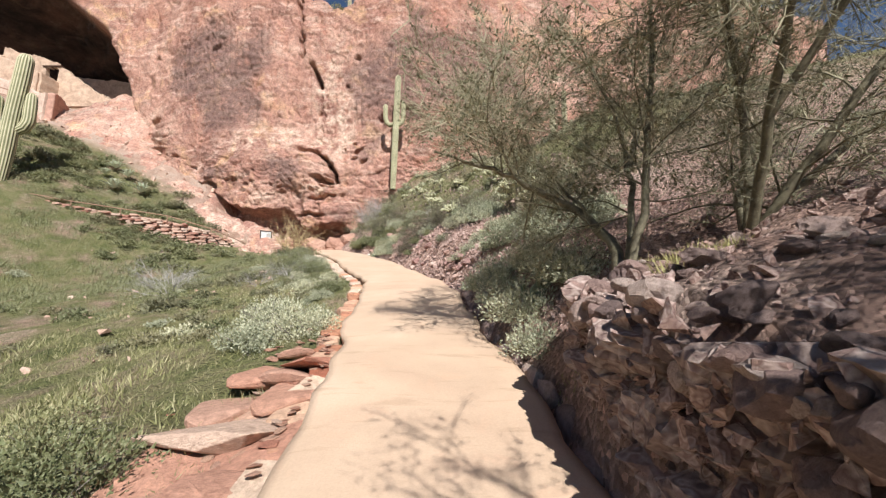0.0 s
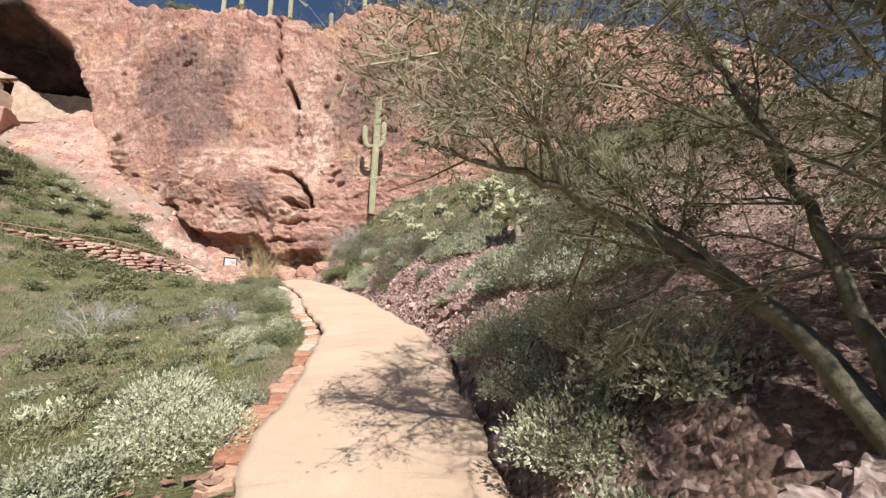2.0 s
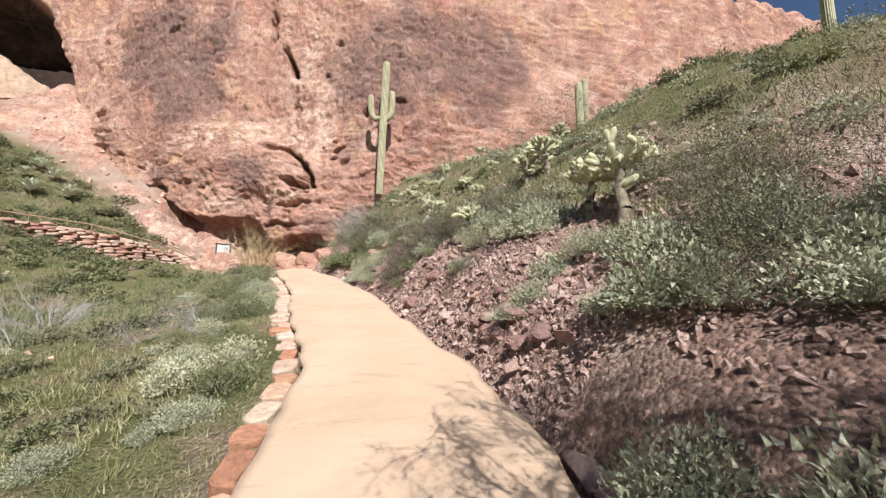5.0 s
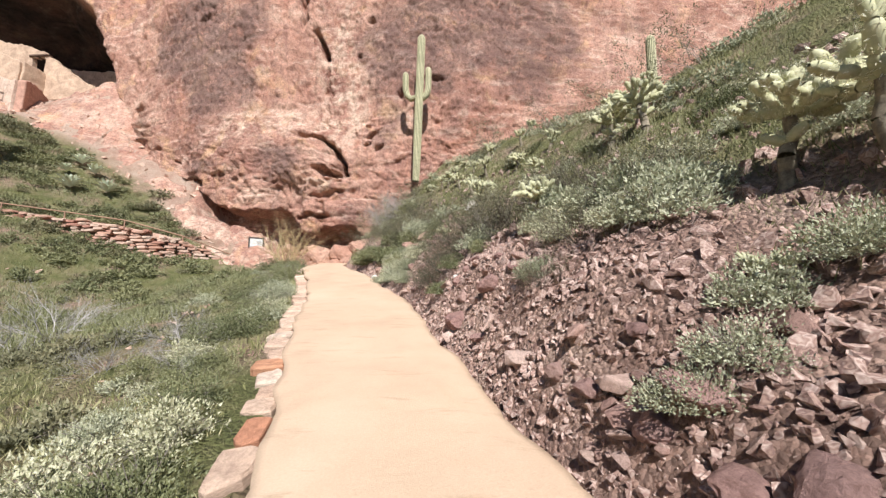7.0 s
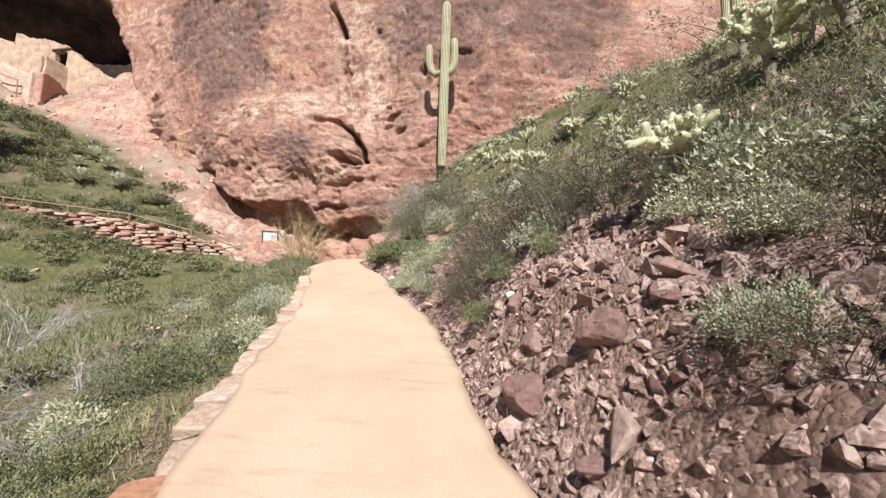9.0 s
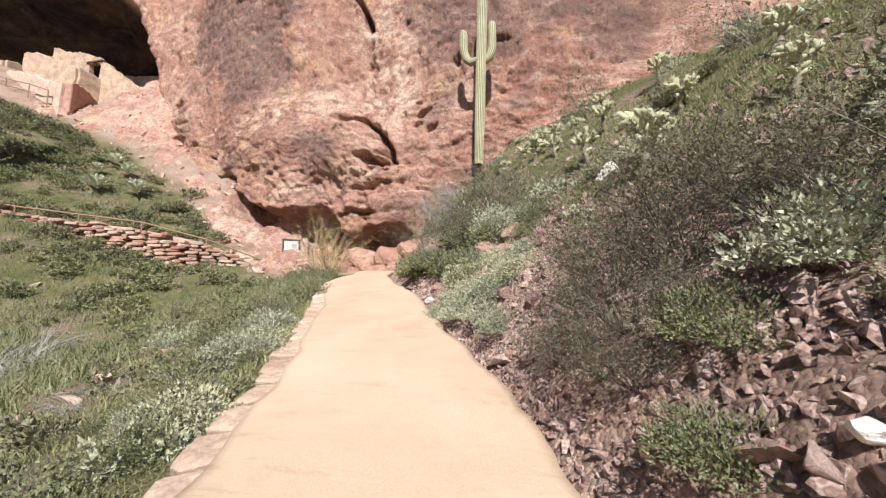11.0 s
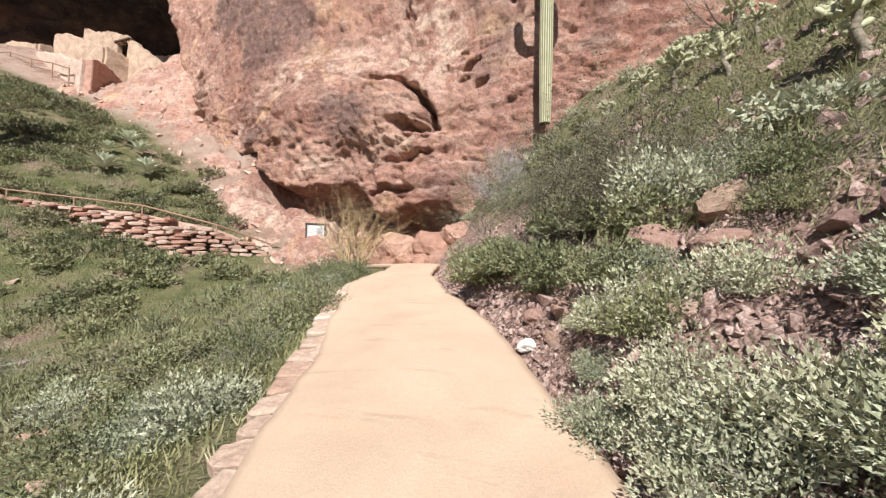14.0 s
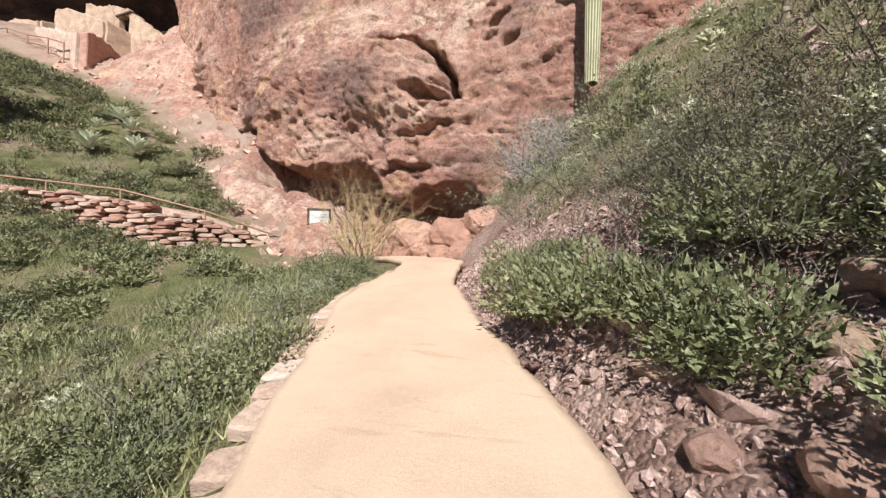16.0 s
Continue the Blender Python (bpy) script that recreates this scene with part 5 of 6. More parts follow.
chollas = Kinds(*[cholla(100 + i, (0.85, 0.95, 0.75)[i]) for i in range(3)])
for x, y, h in CHOLLAS:
    chollas.put(x, y, h, 0.02)


def agave(seed):
    rnd = np.random.default_rng(seed)
    bm = bmesh.new()
    for i in range(26):
        a, e = i * 2.39996, 0.25 + 1.1 * (i / 26)
        L, w = 1.0 - 0.35 * (i / 26) + rnd.uniform(-0.08, 0.08), 0.12
        out, up = np.array([math.cos(a), math.sin(a), 0]), np.array([0, 0, 1.0])
        side = np.array([-math.sin(a), math.cos(a), 0])
        rows = []
        for t, s in ((0, 0.7), (0.3, 1), (0.65, 0.75), (1, 0.05)):
            c = (out * math.cos(e) + up * math.sin(e)) * L * t + up * 0.10 * math.sin(t * 3.1)
            rows.append([bm.verts.new(c - side * w * s + up * 0.03 * s), bm.verts.new(c - up * 0.035 * s), bm.verts.new(c + side * w * s + up * 0.03 * s)])
        for r0, r1 in zip(rows, rows[1:]):
            bm.faces.new((r0[0], r0[1], r1[1], r1[0]))
            bm.faces.new((r0[1], r0[2], r1[2], r1[1]))
    me = bpy.data.meshes.new("agave")
    bm.to_mesh(me)
    bm.free()
    me.materials.append(AGAVE)
    ob = new("agave", me)
    return tagged(ob, "pale grey-green agave rosette on the slope", "agave", "agaves")


agaves = Kinds(agave(1), agave(2))
for x, y, r in [(-25.9, 30.2, 1.15), (-24.6, 31.4, 1.1), (-28.1, 32.8, 1.0), (-27.9, 31.6, 0.75), (-26.8, 32.6, 0.95)]:
    agaves.put(x, y, r, -0.45)
chollas.leftovers()
agaves.leftovers()

# ---- stone edging, rubble and boulders ----
kerb = tagged(new("kerb"), "row of flat orange and pale stones edging the path", "kerb", kind="structure")
slabs = [slab_mesh("stone", 200 + i, KERB_STONE if i < 8 else PALE_KERB) for i in range(16)]
y = -3.0
while y < 27.0:
    long = float(rng.uniform(0.26, 0.55))
    ym = y + long / 2
    x = float(left_edge(ym))
    turn = math.degrees(math.atan2(float(left_edge(ym + 0.3) - left_edge(ym - 0.3)), 0.6))
    w = float(rng.uniform(0.24, 0.38)) + 0.06 * (ym > 12)
    stone = new("stone", slabs[int(rng.integers(8)) + 8 * int(rng.random() < (ym - 9) / 6)])
    stone.parent = kerb
    stone.matrix_basis = (pose(x - w * 0.42 + rng.uniform(-0.03, 0.03), ym, float(trail_height(ym)) - 0.036 + rng.uniform(-0.012, 0.012), 9.3 + rng.uniform(-2, 2), rng.uniform(-3, 3), 0)
                          @ pose(0, 0, 0, 0, 0, -turn + 180 * int(rng.integers(2)) + rng.uniform(-9, 9)) @ Matrix.Diagonal((w, long * 1.06, 0.11, 1)))
    y += long + 0.015
rocks = [stone_mesh("rock", 300 + i, RED_STONE, flat=float(rng.uniform(0.55, 0.95)), points=int(rng.integers(10, 18)), long=float(rng.uniform(1.0, 1.4))) for i in range(8)]
bits = [stone_mesh("rock", 320 + i, RUBBLE, flat=float(rng.uniform(0.5, 0.9)), points=9, long=float(rng.uniform(1.0, 1.5))) for i in range(8)]
edging = tagged(new("stone_edging"), "dark red upright stones holding the bank beside the path", "kerb", kind="structure")
y = 0.2
while y < 9.0:
    s = float(rng.uniform(0.16, 0.28))
    x = float(right_edge(y + s))
    piece("rock", rocks[int(rng.integers(8))], edging, x + 0.10 + rng.uniform(-0.02, 0.04), y + s, float(trail_height(y + s)) + 0.05, 0.11, s, s * 0.95, rng.uniform(-12, 12), rng.uniform(-8, 8), rng.uniform(-8, 14))
    y += 1.75 * s

# the red rock shelf on the downhill side near the start
shelf = tagged(new("rock_shelf"), "rough reddish-orange rock and rubble shelf beside the path", "rock", kind="structure")
SHELF = stone_material("shelf_rock", (0.50, 0.22, 0.15), (0.62, 0.40, 0.29), (0.52, 0.26, 0.18), (0.66, 0.50, 0.39), scale=6.0, grain=22.0)
shelf_bits = [stone_mesh("rock", 340 + i, SHELF, flat=0.45, points=12, long=1.3) for i in range(6)]
for i in range(190):
    y = rng.uniform(1.6, 5.4)
    d = abs(rng.normal()) * 0.38 + 0.12
    x = float(left_edge(y)) - d
    s = float(rng.uniform(0.02, 0.07))
    piece("rock", shelf_bits[int(rng.integers(6))], shelf, x, y, at_ground(x, y) + 0.02 + 0.12 * max(0, 0.7 - d), s * 1.2, s, s * 0.7, rng.uniform(0, 360), rng.uniform(-12, 12), rng.uniform(-12, 12))
for x, y, s in ((-1.15, 1.9, 0.4), (-1.2, 2.8, 0.42), (-1.3, 3.7, 0.42), (-1.4, 4.5, 0.42), (-1.55, 3.1, 0.5), (-1.5, 2.1, 0.5), (-1.8, 4.4, 0.45), (-1.2, 2.4, 0.34), (-1.35, 3.3, 0.3), (-1.55, 4.2, 0.4), (-1.3, 1.7, 0.36), (-1.85, 3.6, 0.42), (-1.7, 2.6, 0.45), (-1.75, 4.9, 0.3)):
    piece("rock", shelf_bits[int(rng.integers(6))], shelf, x, y, at_ground(x, y) + 0.02, s * 1.1, s, s * 0.55, rng.uniform(0, 360), rng.uniform(-8, 8), rng.uniform(-14, 4))

# the crag beside the start of the walk
crag = tagged(new("rock_outcrop"), "dark shaded outcrop of broken reddish boulders and rubble", "rock", kind="structure")
CRAG_ROCK = stone_material("crag_rock", (0.19, 0.135, 0.122), (0.46, 0.35, 0.30), (0.28, 0.19, 0.168), (0.58, 0.465, 0.41), (0.35, 0.24, 0.21), (0.42, 0.28, 0.235), scale=7.0, grain=24.0, patch=4.5)
cy_, cu_ = np.arange(-2.2, 3.95, 0.034), np.arange(0, 3.3, 0.034)
KY, KU = np.meshgrid(cy_, cu_, indexing="ij")
high = 1.10 - 0.22 * np.clip(KY - 2.2, 0, None) + 0.12 * rough_noise(KY * 1.1, 3.0, 0, 3)
rise_ = np.clip(KU / high, 0, 1)
back_ = np.clip(KU - high, 0, None)
KX = right_edge(KY) + 0.30 - 0.30 * np.sin(rise_ * 1.45) + 0.42 * np.clip(KY - 2.5, 0, None) ** 1.2 + back_
KZ = trail_height(KY) + 0.02 + high * rise_ * (1 - 0.04 * rise_) + 0.16 * np.minimum(back_, 0.5) * fade(back_, 0, 0.5)
warp = 0.12 * rough_noise(KY * 2.2, KU * 2.2, 3.0, 3)
proud = 0.05 * rough_noise(KY * 2.0, KU * 2.0, 9.0, 4, 0.6)
for k_, size_, crack_, seed_ in ((2.6, 0.10, 0.10, 110), (5.5, 0.055, 0.05, 120), (11.0, 0.028, 0.022, 130)):
    own, joint = block_noise((KY + warp) * k_, (KU - warp) * k_ * 1.25, seed_)
    proud = proud + size_ * own - crack_ * np.exp(-joint / 0.10)
proud = proud * fade(3.9 - KY, 0.1, 0.7)
lean = fade(back_, 0.0, 0.25)
KX, KZ = KX - proud * (1 - lean), KZ + proud * lean * 0.8
KZ = KZ - 0.7 * fade(KY, 3.3, 3.9)
KZ = np.where(back_ > 1.2, KZ - 0.5 * fade(back_, 1.2, 2.1), KZ)
face = mesh_object("rock_face", np.stack([KX, KY, KZ], -1).reshape(-1, 3), grid_faces(len(cy_), len(cu_)), CRAG_ROCK, parent=crag)
lumps_ = [boulder_mesh("rock", 390 + i, RED_STONE, float(rng.uniform(0.65, 1.0)), 3) for i in range(6)]
for i in range(120):
    y = float(rng.uniform(-1.2, 3.4))
    h = float(rng.random())
    s = float(rng.choice([0.05, 0.075, 0.11, 0.15], p=[0.38, 0.34, 0.20, 0.08]))
    x = float(right_edge(y)) + 0.30 - 0.30 * math.sin(h * 1.45) + 0.42 * max(0.0, y - 2.5) ** 1.2 + 0.35 * s
    z = float(trail_height(y)) + 0.08 + h * (1.06 - 0.22 * max(0.0, y - 2.2))
    piece("rock", lumps_[int(rng.integers(6))], crag, x, y, z, s * rng.uniform(0.7, 1.0), s * rng.uniform(0.8, 1.2), s * rng.uniform(0.7, 1.15), rng.uniform(0, 360), rng.uniform(-35, 35), rng.uniform(-35, 35))
for i in range(90):
    y, d = float(rng.uniform(-0.8, 3.3)), float(rng.random()) ** 1.3 * 1.5
    s = float(rng.choice([0.05, 0.08, 0.12], p=[0.45, 0.38, 0.17]))
    x = float(right_edge(y)) + 0.1 + 0.42 * max(0.0, y - 2.5) ** 1.2 + d
    piece("rock", lumps_[int(rng.integers(6))], crag, x, y, max(float(trail_height(y)) + 1.12 - 0.22 * max(0.0, y - 2.2), at_ground(x, y)) + 0.3 * s, s * rng.uniform(0.8, 1.2), s, s * rng.uniform(0.6, 0.9), rng.uniform(0, 360), rng.uniform(-25, 25), rng.uniform(-25, 25))

# rubble on the cut bank
bank_rubble = tagged(new("rubble_bank"), "cut bank of loose reddish-brown rock rubble", "rubble", kind="structure")
count = 0
while count < 235:
    y = rng.uniform(8.8, 22.5)
    e = abs(rng.normal()) * 0.55 + 0.02
    x = float(right_edge(y)) + e
    s = float(rng.choice([0.035, 0.055, 0.085, 0.13], p=[0.45, 0.33, 0.16, 0.06]))
    piece("rock", bits[int(rng.integers(8))], bank_rubble, x, y, at_ground(x, y) + s * 0.2, s * 1.2, s, s, rng.uniform(0, 360), rng.uniform(-30, 30), rng.uniform(-30, 30))
    count += 1
OCHRE = stone_material("ochre_rock", (0.36, 0.215, 0.17), (0.50, 0.36, 0.26), (0.42, 0.255, 0.205), (0.58, 0.44, 0.34), scale=5.0, grain=18.0)
PALE_BIT = [boulder_mesh("rock", 380, PALE_STONE, 0.8, 3)]
BANK_RED = stone_material("bank_boulder", (0.27, 0.165, 0.15), (0.42, 0.265, 0.235), (0.34, 0.20, 0.178), (0.52, 0.36, 0.31), scale=5.0, grain=22.0)
bank_rocks = [boulder_mesh("rock", 360 + i, BANK_RED, float(rng.uniform(0.6, 0.95)), 3) for i in range(7)]
ledge_rocks = [boulder_mesh("rock", 370 + i, OCHRE, float(rng.uniform(0.7, 0.95)), 3) for i in range(5)]
BANK_ROCKS = ((-0.89, 13.2, 0.26), (-0.47, 12.9, 0.24), (-0.61, 13.85, 0.17), (-0.92, 14.25, 0.15), (-0.75, 13.95, 0.12), (-0.3, 13.35, 0.14), (-0.15, 12.75, 0.15), (-0.6, 12.5, 0.14), (-0.2, 13.9, 0.12), (0.49, 9.95, 0.24), (0.42, 9.6, 0.2), (0.3, 10.1, 0.16), (0.6, 9.35, 0.22), (-0.05, 11.0, 0.14),
              (0.1, 10.6, 0.15), (0.4, 10.5, 0.13), (-1.36, 19.25, 0.24), (-1.7, 19.4, 0.2), (-1.95, 19.6, 0.17), (-1.5, 19.6, 0.16), (-2.2, 19.85, 0.18), (-1.2, 18.8, 0.2), (-1.75, 18.8, 0.15), (-1.6, 17.6, 0.16), (-1.9, 17.3, 0.15), (-1.3, 17.2, 0.14), (-2.0, 16.7, 0.12), (-1.6, 16.6, 0.15), (-2.15, 16.3, 0.1))
for x, y, s in BANK_ROCKS:
    piece("rock", bank_rocks[int(rng.integers(7))], bank_rubble, x, y, at_ground(x, y) + s * 0.15, s * 0.8, s * 0.72, s * 0.75, rng.uniform(0, 360), rng.uniform(-20, 20), rng.uniform(-20, 20))
for x, y, s in ((-3.1, 20.9, 0.3), (-2.7, 20.7, 0.34), (-3.3, 21.3, 0.26), (-2.5, 21.1, 0.32), (-3.5, 20.85, 0.22), (-2.2, 20.6, 0.35), (-3.0, 21.5, 0.28), (-3.85, 21.15, 0.2), (-3.65, 20.55, 0.16), (-4.0, 21.7, 0.2), (-2.16, 17.0, 0.11), (-3.6, 21.8, 0.22), (-2.4, 20.2, 0.26), (-2.75, 19.7, 0.2), (-4.15, 22.1, 0.16)):
    piece("rock", ledge_rocks[int(rng.integers(5))], bank_rubble, x, y, at_ground(x, y) - s * 0.1, s * 0.85, s * 0.8, s * 0.72, rng.uniform(0, 360), rng.uniform(-14, 14), rng.uniform(-14, 14))
for x, y, s in ((-3.92, 20.68, 0.1), (-0.95, 14.4, 0.06)):
    piece("rock", PALE_BIT[0], bank_rubble, x, y, at_ground(x, y) + s * 0.4, s * 1.2, s, s, rng.uniform(0, 360), rng.uniform(-14, 14), 0)


def many_stones(name, n, place, sizes, mat, seed, label):
    """Loose stones past counting, joined."""
    rnd = np.random.default_rng(seed)
    shapes = []
    for i in range(6):
        me = stone_mesh("shape", 400 + seed * 10 + i, mat, 0.7, 8, 1.15, False)
        v = np.array([p.co for p in me.vertices])
        shapes.append((v, [tuple(p.vertices) for p in me.polygons]))
        bpy.data.meshes.remove(me)
    verts, faces, k = [], [], 0
    for i in range(n):
        x, y, *up = place(rnd)
        v, f = shapes[int(rnd.integers(6))]
        s = sizes[0] + (sizes[1] - sizes[0]) * rnd.random() ** 3
        r = np.array(Euler(rnd.uniform(0, 6.28, 3)).to_matrix())
        verts.append((v * s) @ r.T + np.array([x, y, up[0] if up else at_ground(x, y) + s * 0.25]))
        faces += [tuple(a + k for a in q) for q in f]
        k += len(v)
    ob = mesh_object(name, np.concatenate(verts), faces, mat)
    return tagged(ob, label, "rubble", kind="stuff")


def on_bank(rnd):
    y = 8.5 + 18.5 * rnd.random() ** 1.3
    return float(right_edge(y)) + abs(rnd.normal()) * 0.85 + 0.02, y


def on_top(rnd):
    return 1.15 + 5 * rnd.random() ** 1.5, rnd.uniform(0.2, 8.5)


def on_face(rnd):
    y, h = rnd.uniform(-1.2, 3.5), rnd.random()
    x = float(right_edge(y)) + 0.30 - 0.30 * math.sin(h * 1.45) + 0.42 * max(0.0, y - 2.5) ** 1.2
    return x + rnd.uniform(0.0, 0.07), y, float(trail_height(y)) + 0.06 + h * (1.06 - 0.22 * max(0.0, y - 2.2))


def on_hill(rnd):
    y = rnd.uniform(9, 24)
    return float(right_edge(y)) + 0.8 + 4.2 * rnd.random() ** 1.7, y


def on_ramp(rnd):
    x = rnd.uniform(-40, -13)
    return x, float(rock_line(x)) + rnd.uniform(-0.5, 4)


def on_left(rnd):
    y = rnd.uniform(6, 26)
    return float(left_edge(y)) - rnd.uniform(0.4, 14), y


many_stones("rubble", 13000, on_bank, (0.009, 0.06), LOOSE, 1, "loose reddish rubble along the foot of the bank")
many_stones("rubble", 3000, on_top, (0.012, 0.07), LOOSE, 2, "heap of broken reddish stones on the bank")
many_stones("rubble", 1600, on_face, (0.02, 0.085), LOOSE, 6, "small broken stones packed into the outcrop")
many_stones("rubble", 3600, on_hill, (0.015, 0.11), LOOSE, 3, "scattered stones on the steep slope")


def on_edge(rnd):
    y = rnd.uniform(1, 27)
    x = float(right_edge(y)) - abs(rnd.normal()) * 0.09 + 0.04
    return x, y, float(trail_height(y)) + 0.004


many_stones("gravel", 900, on_edge, (0.005, 0.022), LOOSE, 7, "loose gravel washed onto the edge of the path")
PALE_RUBBLE = stone_material("pale_rubble", (0.46, 0.28, 0.21), (0.58, 0.41, 0.32), (0.64, 0.49, 0.40), patch=1.2)
many_stones("rubble", 600, on_ramp, (0.03, 0.3), PALE_RUBBLE, 4, "broken pale rock on the ramp under the cliff")
many_stones("rubble", 130, on_left, (0.05, 0.22), PALE_RUBBLE, 5, "pale stones lying among the herbs")
white = new("white_boulder", boulder_mesh("white_boulder", 31, PALE_STONE, 1.0))
white.matrix_basis = pose(-0.68, 19.35, at_ground(-0.68, 19.35) + 0.2, 10, 0, 40) @ Matrix.Diagonal((0.19, 0.17, 0.22, 1))
tagged(white, "whitish angular boulder on the slope", "boulder")


# fallen blocks at the foot of the cliff
FALLEN = stone_material("fallen_block", (0.40, 0.22, 0.16), (0.52, 0.33, 0.25), (0.46, 0.27, 0.19), scale=1.2, grain=5.0, depth=0.12)
for i, (x, y, dz, s) in enumerate(((-10.9, 33.0, 0.5, 1.25), (-9.7, 32.2, 0.2, 0.8), (-8.4, 32.2, 0.7, 1.2), (-7.3, 31.6, 0.9, 1.1), (-12.4, 33.4, 0.3, 0.8), (-9.0, 31.2, 0.1, 0.55), (-8.0, 30.4, 0.2, 0.6), (-13.8, 33.6, 0.2, 0.7), (-6.6, 30.2, 0.4, 0.8))):
    ob = new("fallen_boulder", boulder_mesh("fallen_boulder", 600 + i, FALLEN, 0.85))
    ob.matrix_basis = pose(x, y, float(trail_height(y)) + dz, rng.uniform(-20, 20), rng.uniform(-20, 20), rng.uniform(0, 360)) @ Matrix.Diagonal((s, s, s, 1))
    tagged(ob, "rough pinkish fallen boulder at the foot of the cliff", "boulder", "fallen boulders")


# ---- retaining wall, handrail and sign ----
WALL_LINE = [(-15.6, 31.7), (-18.2, 28.8), (-21.0, 27.9), (-24.0, 27.1), (-29.0, 25.6), (-36, 23.6)]
WALL_TOP, WALL_FOOT = [5.0, 6.35, 6.95, 7.2, 8.0, 9.4], [4.6, 4.7, 5.4, 5.9, 6.7, 7.8]
lengths = [0.0]
for (ax, ay), (bx, by) in zip(WALL_LINE, WALL_LINE[1:]):
    lengths.append(lengths[-1] + math.hypot(bx - ax, by - ay))


def wall_at(s):
    x, y = np.interp(s, lengths, [p[0] for p in WALL_LINE]), np.interp(s, lengths, [p[1] for p in WALL_LINE])
    return float(x), float(y), float(np.interp(s, lengths, WALL_FOOT)), float(np.interp(s, lengths, WALL_TOP))


wall = tagged(new("retaining_wall"), "dry-laid reddish stone retaining wall along the upper trail", "wall", kind="structure")
core_v, core_f = [], []
for i, s in enumerate(np.arange(0, 18.0, 0.5)):
    x, y, a, b = wall_at(s)
    core_v += [(x - 0.15, y + 0.25, a - 0.8), (x - 0.15, y + 0.25, b - 0.05), (x - 0.5, y + 1.6, b - 0.05), (x - 0.5, y + 1.6, a - 0.8)]
    if i:
        k = 4 * i
        core_f += [(k - 4, k, k + 1, k - 3), (k - 3, k + 1, k + 2, k - 2)]
mesh_object("fill", np.array(core_v), core_f, WALL_STONE, parent=wall)
blocks = [slab_mesh("stone", 500 + i, WALL_STONE) for i in range(6)]
row = 0
while row < 12:
    s = rng.uniform(0, 0.3)
    while s < 14.0:
        L = float(rng.uniform(0.3, 0.85))
        x, y, a, b = wall_at(s + L / 2)
        z = a - 0.25 + row * 0.165
        if z < b - 0.05 and rng.random() > 0.06:
            x2, y2, _, _ = wall_at(s + L / 2 + 0.2)
            ang = math.degrees(math.atan2(y2 - y, x2 - x))
            piece("stone", blocks[int(rng.integers(6))], wall, x, y + rng.uniform(-0.06, 0.06), z, L * 0.98, 0.165, 0.42, ang + 180, 90 + rng.uniform(-6, 6), rng.uniform(-3, 3))
        s += L
    row += 1


def bar(name, points, r, mat, parent, sides=8):
    v, f = tubes([(np.array(a, float), np.array(b, float), r, r) for a, b in zip(points, points[1:])], sides)
    return mesh_object(name, v, f, mat, True, parent)


rail = tagged(new("handrail"), "thin rusty steel handrail on posts above the stone wall", "handrail")
line = []
for s in np.arange(0.0, 17.6, 2.9):
    x, y, a, b = wall_at(s)
    bar("post", [(x - 0.05, y - 0.05, a - 0.3), (x - 0.05, y - 0.05, b + 0.32)], 0.035, RUST, rail)
    line.append((x - 0.05, y - 0.05, b + 0.3))
line.insert(0, (-15.4, 33.4, 5.6))
bar("rail", line, 0.035, RUST, rail)

sign = tagged(new("information_sign"), "dark framed information panel with a pale face on two posts", "sign")
sx_, sy_ = -16.3, 34.0
sz_ = at_ground(sx_, sy_)


def box(name, w, d, h, mat, parent, m, bevel=0.01):
    bm = bmesh.new()
    bmesh.ops.create_cube(bm, size=1)
    bmesh.ops.scale(bm, vec=(w, d, h), verts=bm.verts)
    bmesh.ops.bevel(bm, geom=list(bm.edges), offset=bevel, segments=2, affect="EDGES")
    me = bpy.data.meshes.new(name)
    bm.to_mesh(me)
    bm.free()
    me.materials.append(mat)
    ob = new(name, me)
    ob.parent, ob.matrix_basis = parent, m
    return ob


sign.matrix_basis = pose(-14.7, 32.3, at_ground(-14.7, 32.3) - 0.75, 0, 0, 36)
for dx in (-0.42, 0.42):
    box("post", 0.09, 0.08, 1.7, SIGN_FRAME, sign, pose(dx, 0, 0.7))
for dz in (0.62, 1.5):
    box("rail", 0.75, 0.08, 0.09, SIGN_FRAME, sign, pose(0, 0, dz))
tagged(box("panel", 0.76, 0.03, 0.8, SIGN_FACE, sign, pose(0, 0.0, 1.06), 0.004), "pale printed panel")
box("picture", 0.66, 0.006, 0.24, SIGN_INK, sign, pose(0, -0.021, 0.82), 0.002)
for k in range(5):
    box("text_line", 0.26, 0.006, 0.02, SIGN_INK, sign, pose(0.17, -0.021, 1.3 - k * 0.06), 0.002)


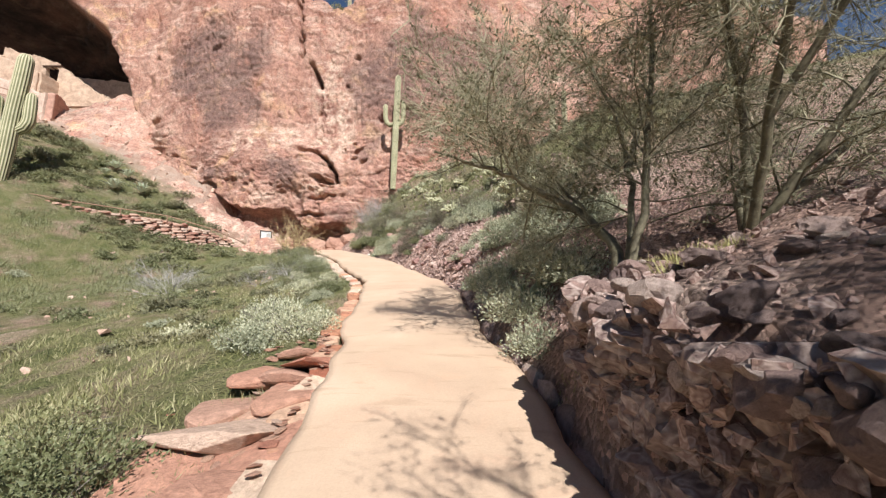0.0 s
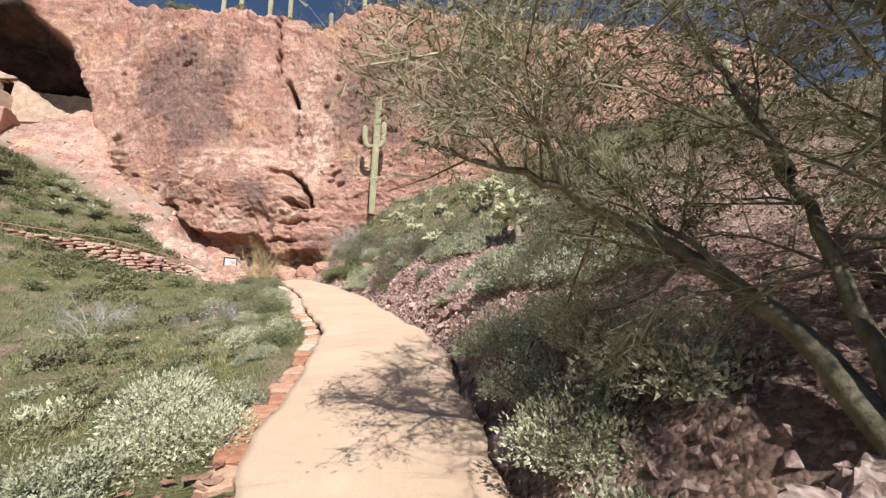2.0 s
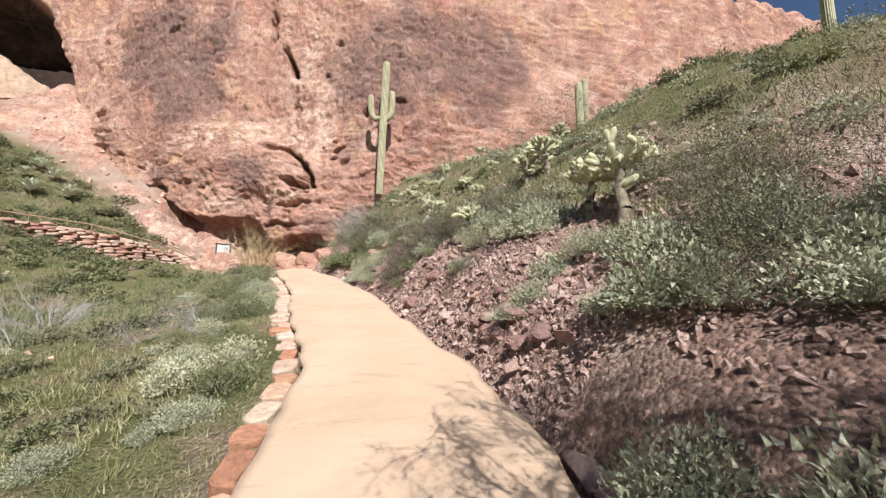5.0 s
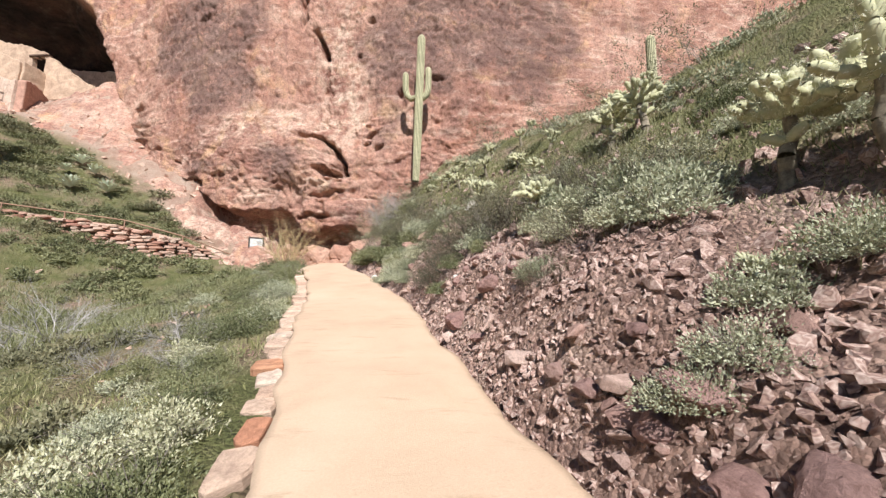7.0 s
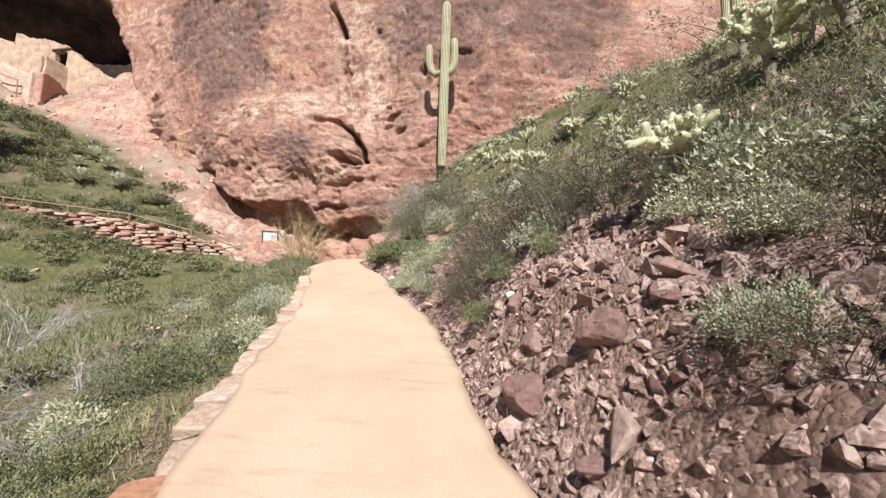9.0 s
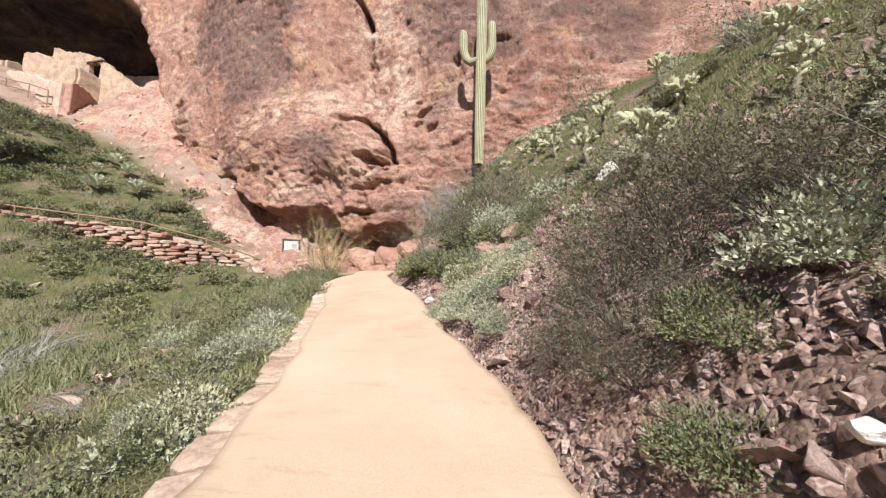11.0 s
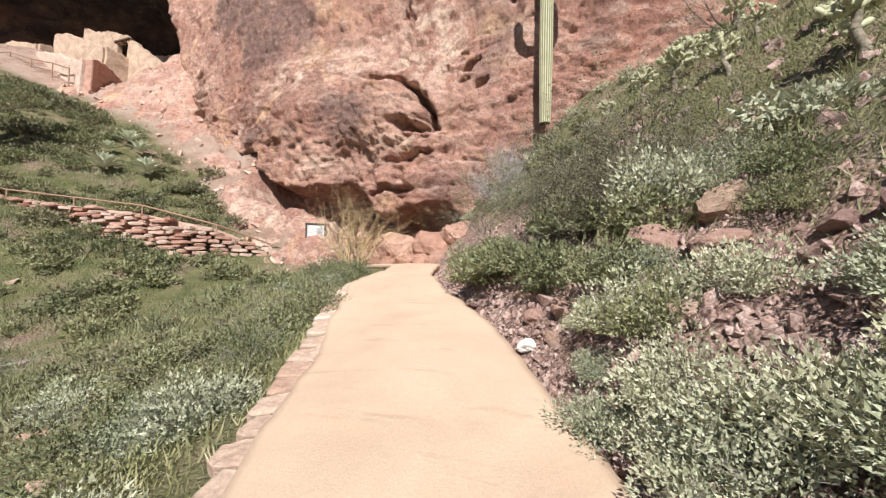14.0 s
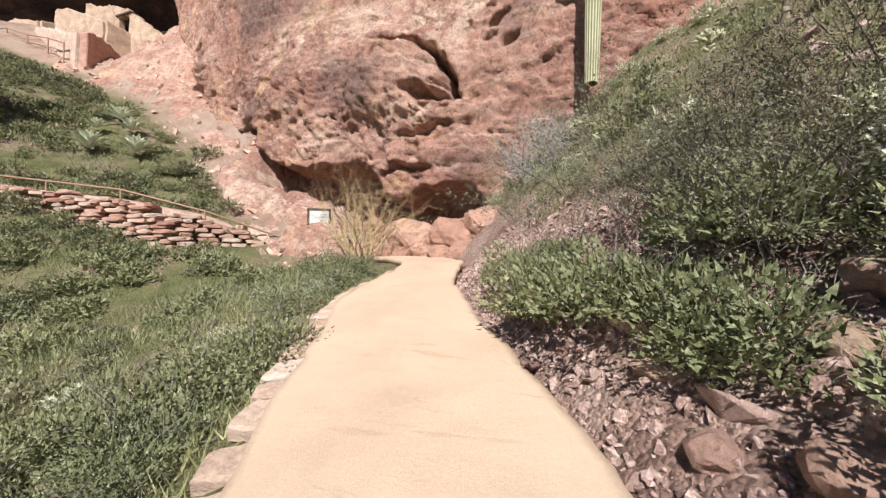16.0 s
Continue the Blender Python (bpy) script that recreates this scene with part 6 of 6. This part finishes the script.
# ---- the ruin in the cave ----
def ruin_wall(name, a, b, foot, tops, thick, parent, hole=None, mat=None, cell=0.3):
    """A thick earthen wall from a to b with a worn top; tops are heights along it; hole: along, up, wide, high."""
    rnd = np.random.default_rng(int(abs(a[0] * 13 + b[1] * 7)) + 5)
    L = math.hypot(b[0] - a[0], b[1] - a[1])
    n, m = max(2, int(L / cell)), max(3, int((max(tops) - foot) / cell))
    u = np.linspace(0, 1, n + 1)
    top_ = np.interp(u, np.linspace(0, 1, len(tops)), tops) + rnd.normal(size=n + 1) * 0.07
    verts, faces = [], []
    for i in range(n + 1):
        for k in range(m + 1):
            verts.append((a[0] + (b[0] - a[0]) * u[i], a[1] + (b[1] - a[1]) * u[i], foot + (top_[i] - foot) * k / m))
    for i in range(n):
        for k in range(m):
            mid_s, mid_z = (u[i] + u[i + 1]) / 2 * L, verts[i * (m + 1) + k][2] + 0.5 * (top_[i] - foot) / m
            if hole and abs(mid_s - hole[0]) < hole[2] / 2 and hole[1] < mid_z < hole[1] + hole[3]:
                continue
            faces.append((i * (m + 1) + k, (i + 1) * (m + 1) + k, (i + 1) * (m + 1) + k + 1, i * (m + 1) + k + 1))
    v = np.array(verts)
    v = v + np.stack([rough_noise(v[:, 0], v[:, 2], 1.0, 3), rough_noise(v[:, 0], v[:, 2], 5.0, 3), 0 * v[:, 0]], 1) * 0.05
    ob = mesh_object(name, v, faces, mat or ADOBE, False, parent)
    s = ob.modifiers.new("thickness", "SOLIDIFY")
    s.thickness, s.offset = thick, 0
    bev = ob.modifiers.new("worn", "BEVEL")
    bev.width, bev.segments = 0.06, 1
    return ob


ruin = tagged(new("cliff_dwelling"), "ruined pale adobe walls of a cliff dwelling inside the cave", "ruin")
ruin_wall("wall", (-51.3, 43.3), (-38.4, 43.3), 22.8, [30.2, 29.3, 28.9, 28.1, 26.4, 25.0, 23.6], 0.5, ruin, (5.9, 25.9, 1.5, 1.7))
ruin_wall("wall", (-51.5, 41.0), (-44.8, 41.2), 22.5, [28.1, 28.0, 27.2, 26.6, 25.9], 0.5, ruin)
ruin_wall("wall", (-44.8, 41.2), (-44.6, 43.2), 22.5, [25.9, 25.6], 0.45, ruin)
ruin_wall("wall", (-51.4, 41.0), (-51.3, 46.5), 23.5, [28.1, 29.5, 30.2], 0.5, ruin)
ruin_wall("wall", (-60.5, 41.0), (-54.4, 41.0), 23.5, [28.6, 28.8, 28.2, 27.8], 0.5, ruin)
ruin_wall("wall", (-54.4, 41.0), (-54.2, 46), 23.5, [27.8, 28.4], 0.5, ruin)
ruin_wall("wall", (-49.0, 38.5), (-38.1, 36.0), 17.5, [24.3, 23.8, 23.0, 22.2, 21.2, 20.5], 0.6, ruin, mat=WALL_STONE)
tagged(ruin_wall("wall", (-37.8, 36.0), (-39.3, 39.1), 15.5, [20.6, 21.0, 20.9, 20.6], 0.55, ruin, mat=WALL_STONE), "dark shaded stone end wall")
ruin_wall("wall", (-50.0, 49.0), (-36.0, 48.0), 23.0, [30.0, 29.2, 28.6, 28.2], 0.5, ruin)
beam = box("lintel", 2.1, 0.6, 0.18, DARK_WOOD, ruin, pose(-45.4, 43.2, 27.7), 0.02)
cave_rail = tagged(new("handrail"), "steel handrail along the approach to the ruin", "handrail")
pts = [(-52, 35.4, 23.4), (-47.6, 36.0, 22.9), (-44.7, 36.0, 21.8), (-42.0, 36.0, 21.0), (-39.2, 35.6, 19.9)]
bar("rail", pts, 0.05, RUST, cave_rail, 6)
bar("rail", [(x, y, z - 0.6) for x, y, z in pts], 0.04, RUST, cave_rail, 6)
for x, y, z in pts:
    bar("post", [(x, y, z + 0.05), (x, y, z - 2.2)], 0.05, RUST, cave_rail, 6)
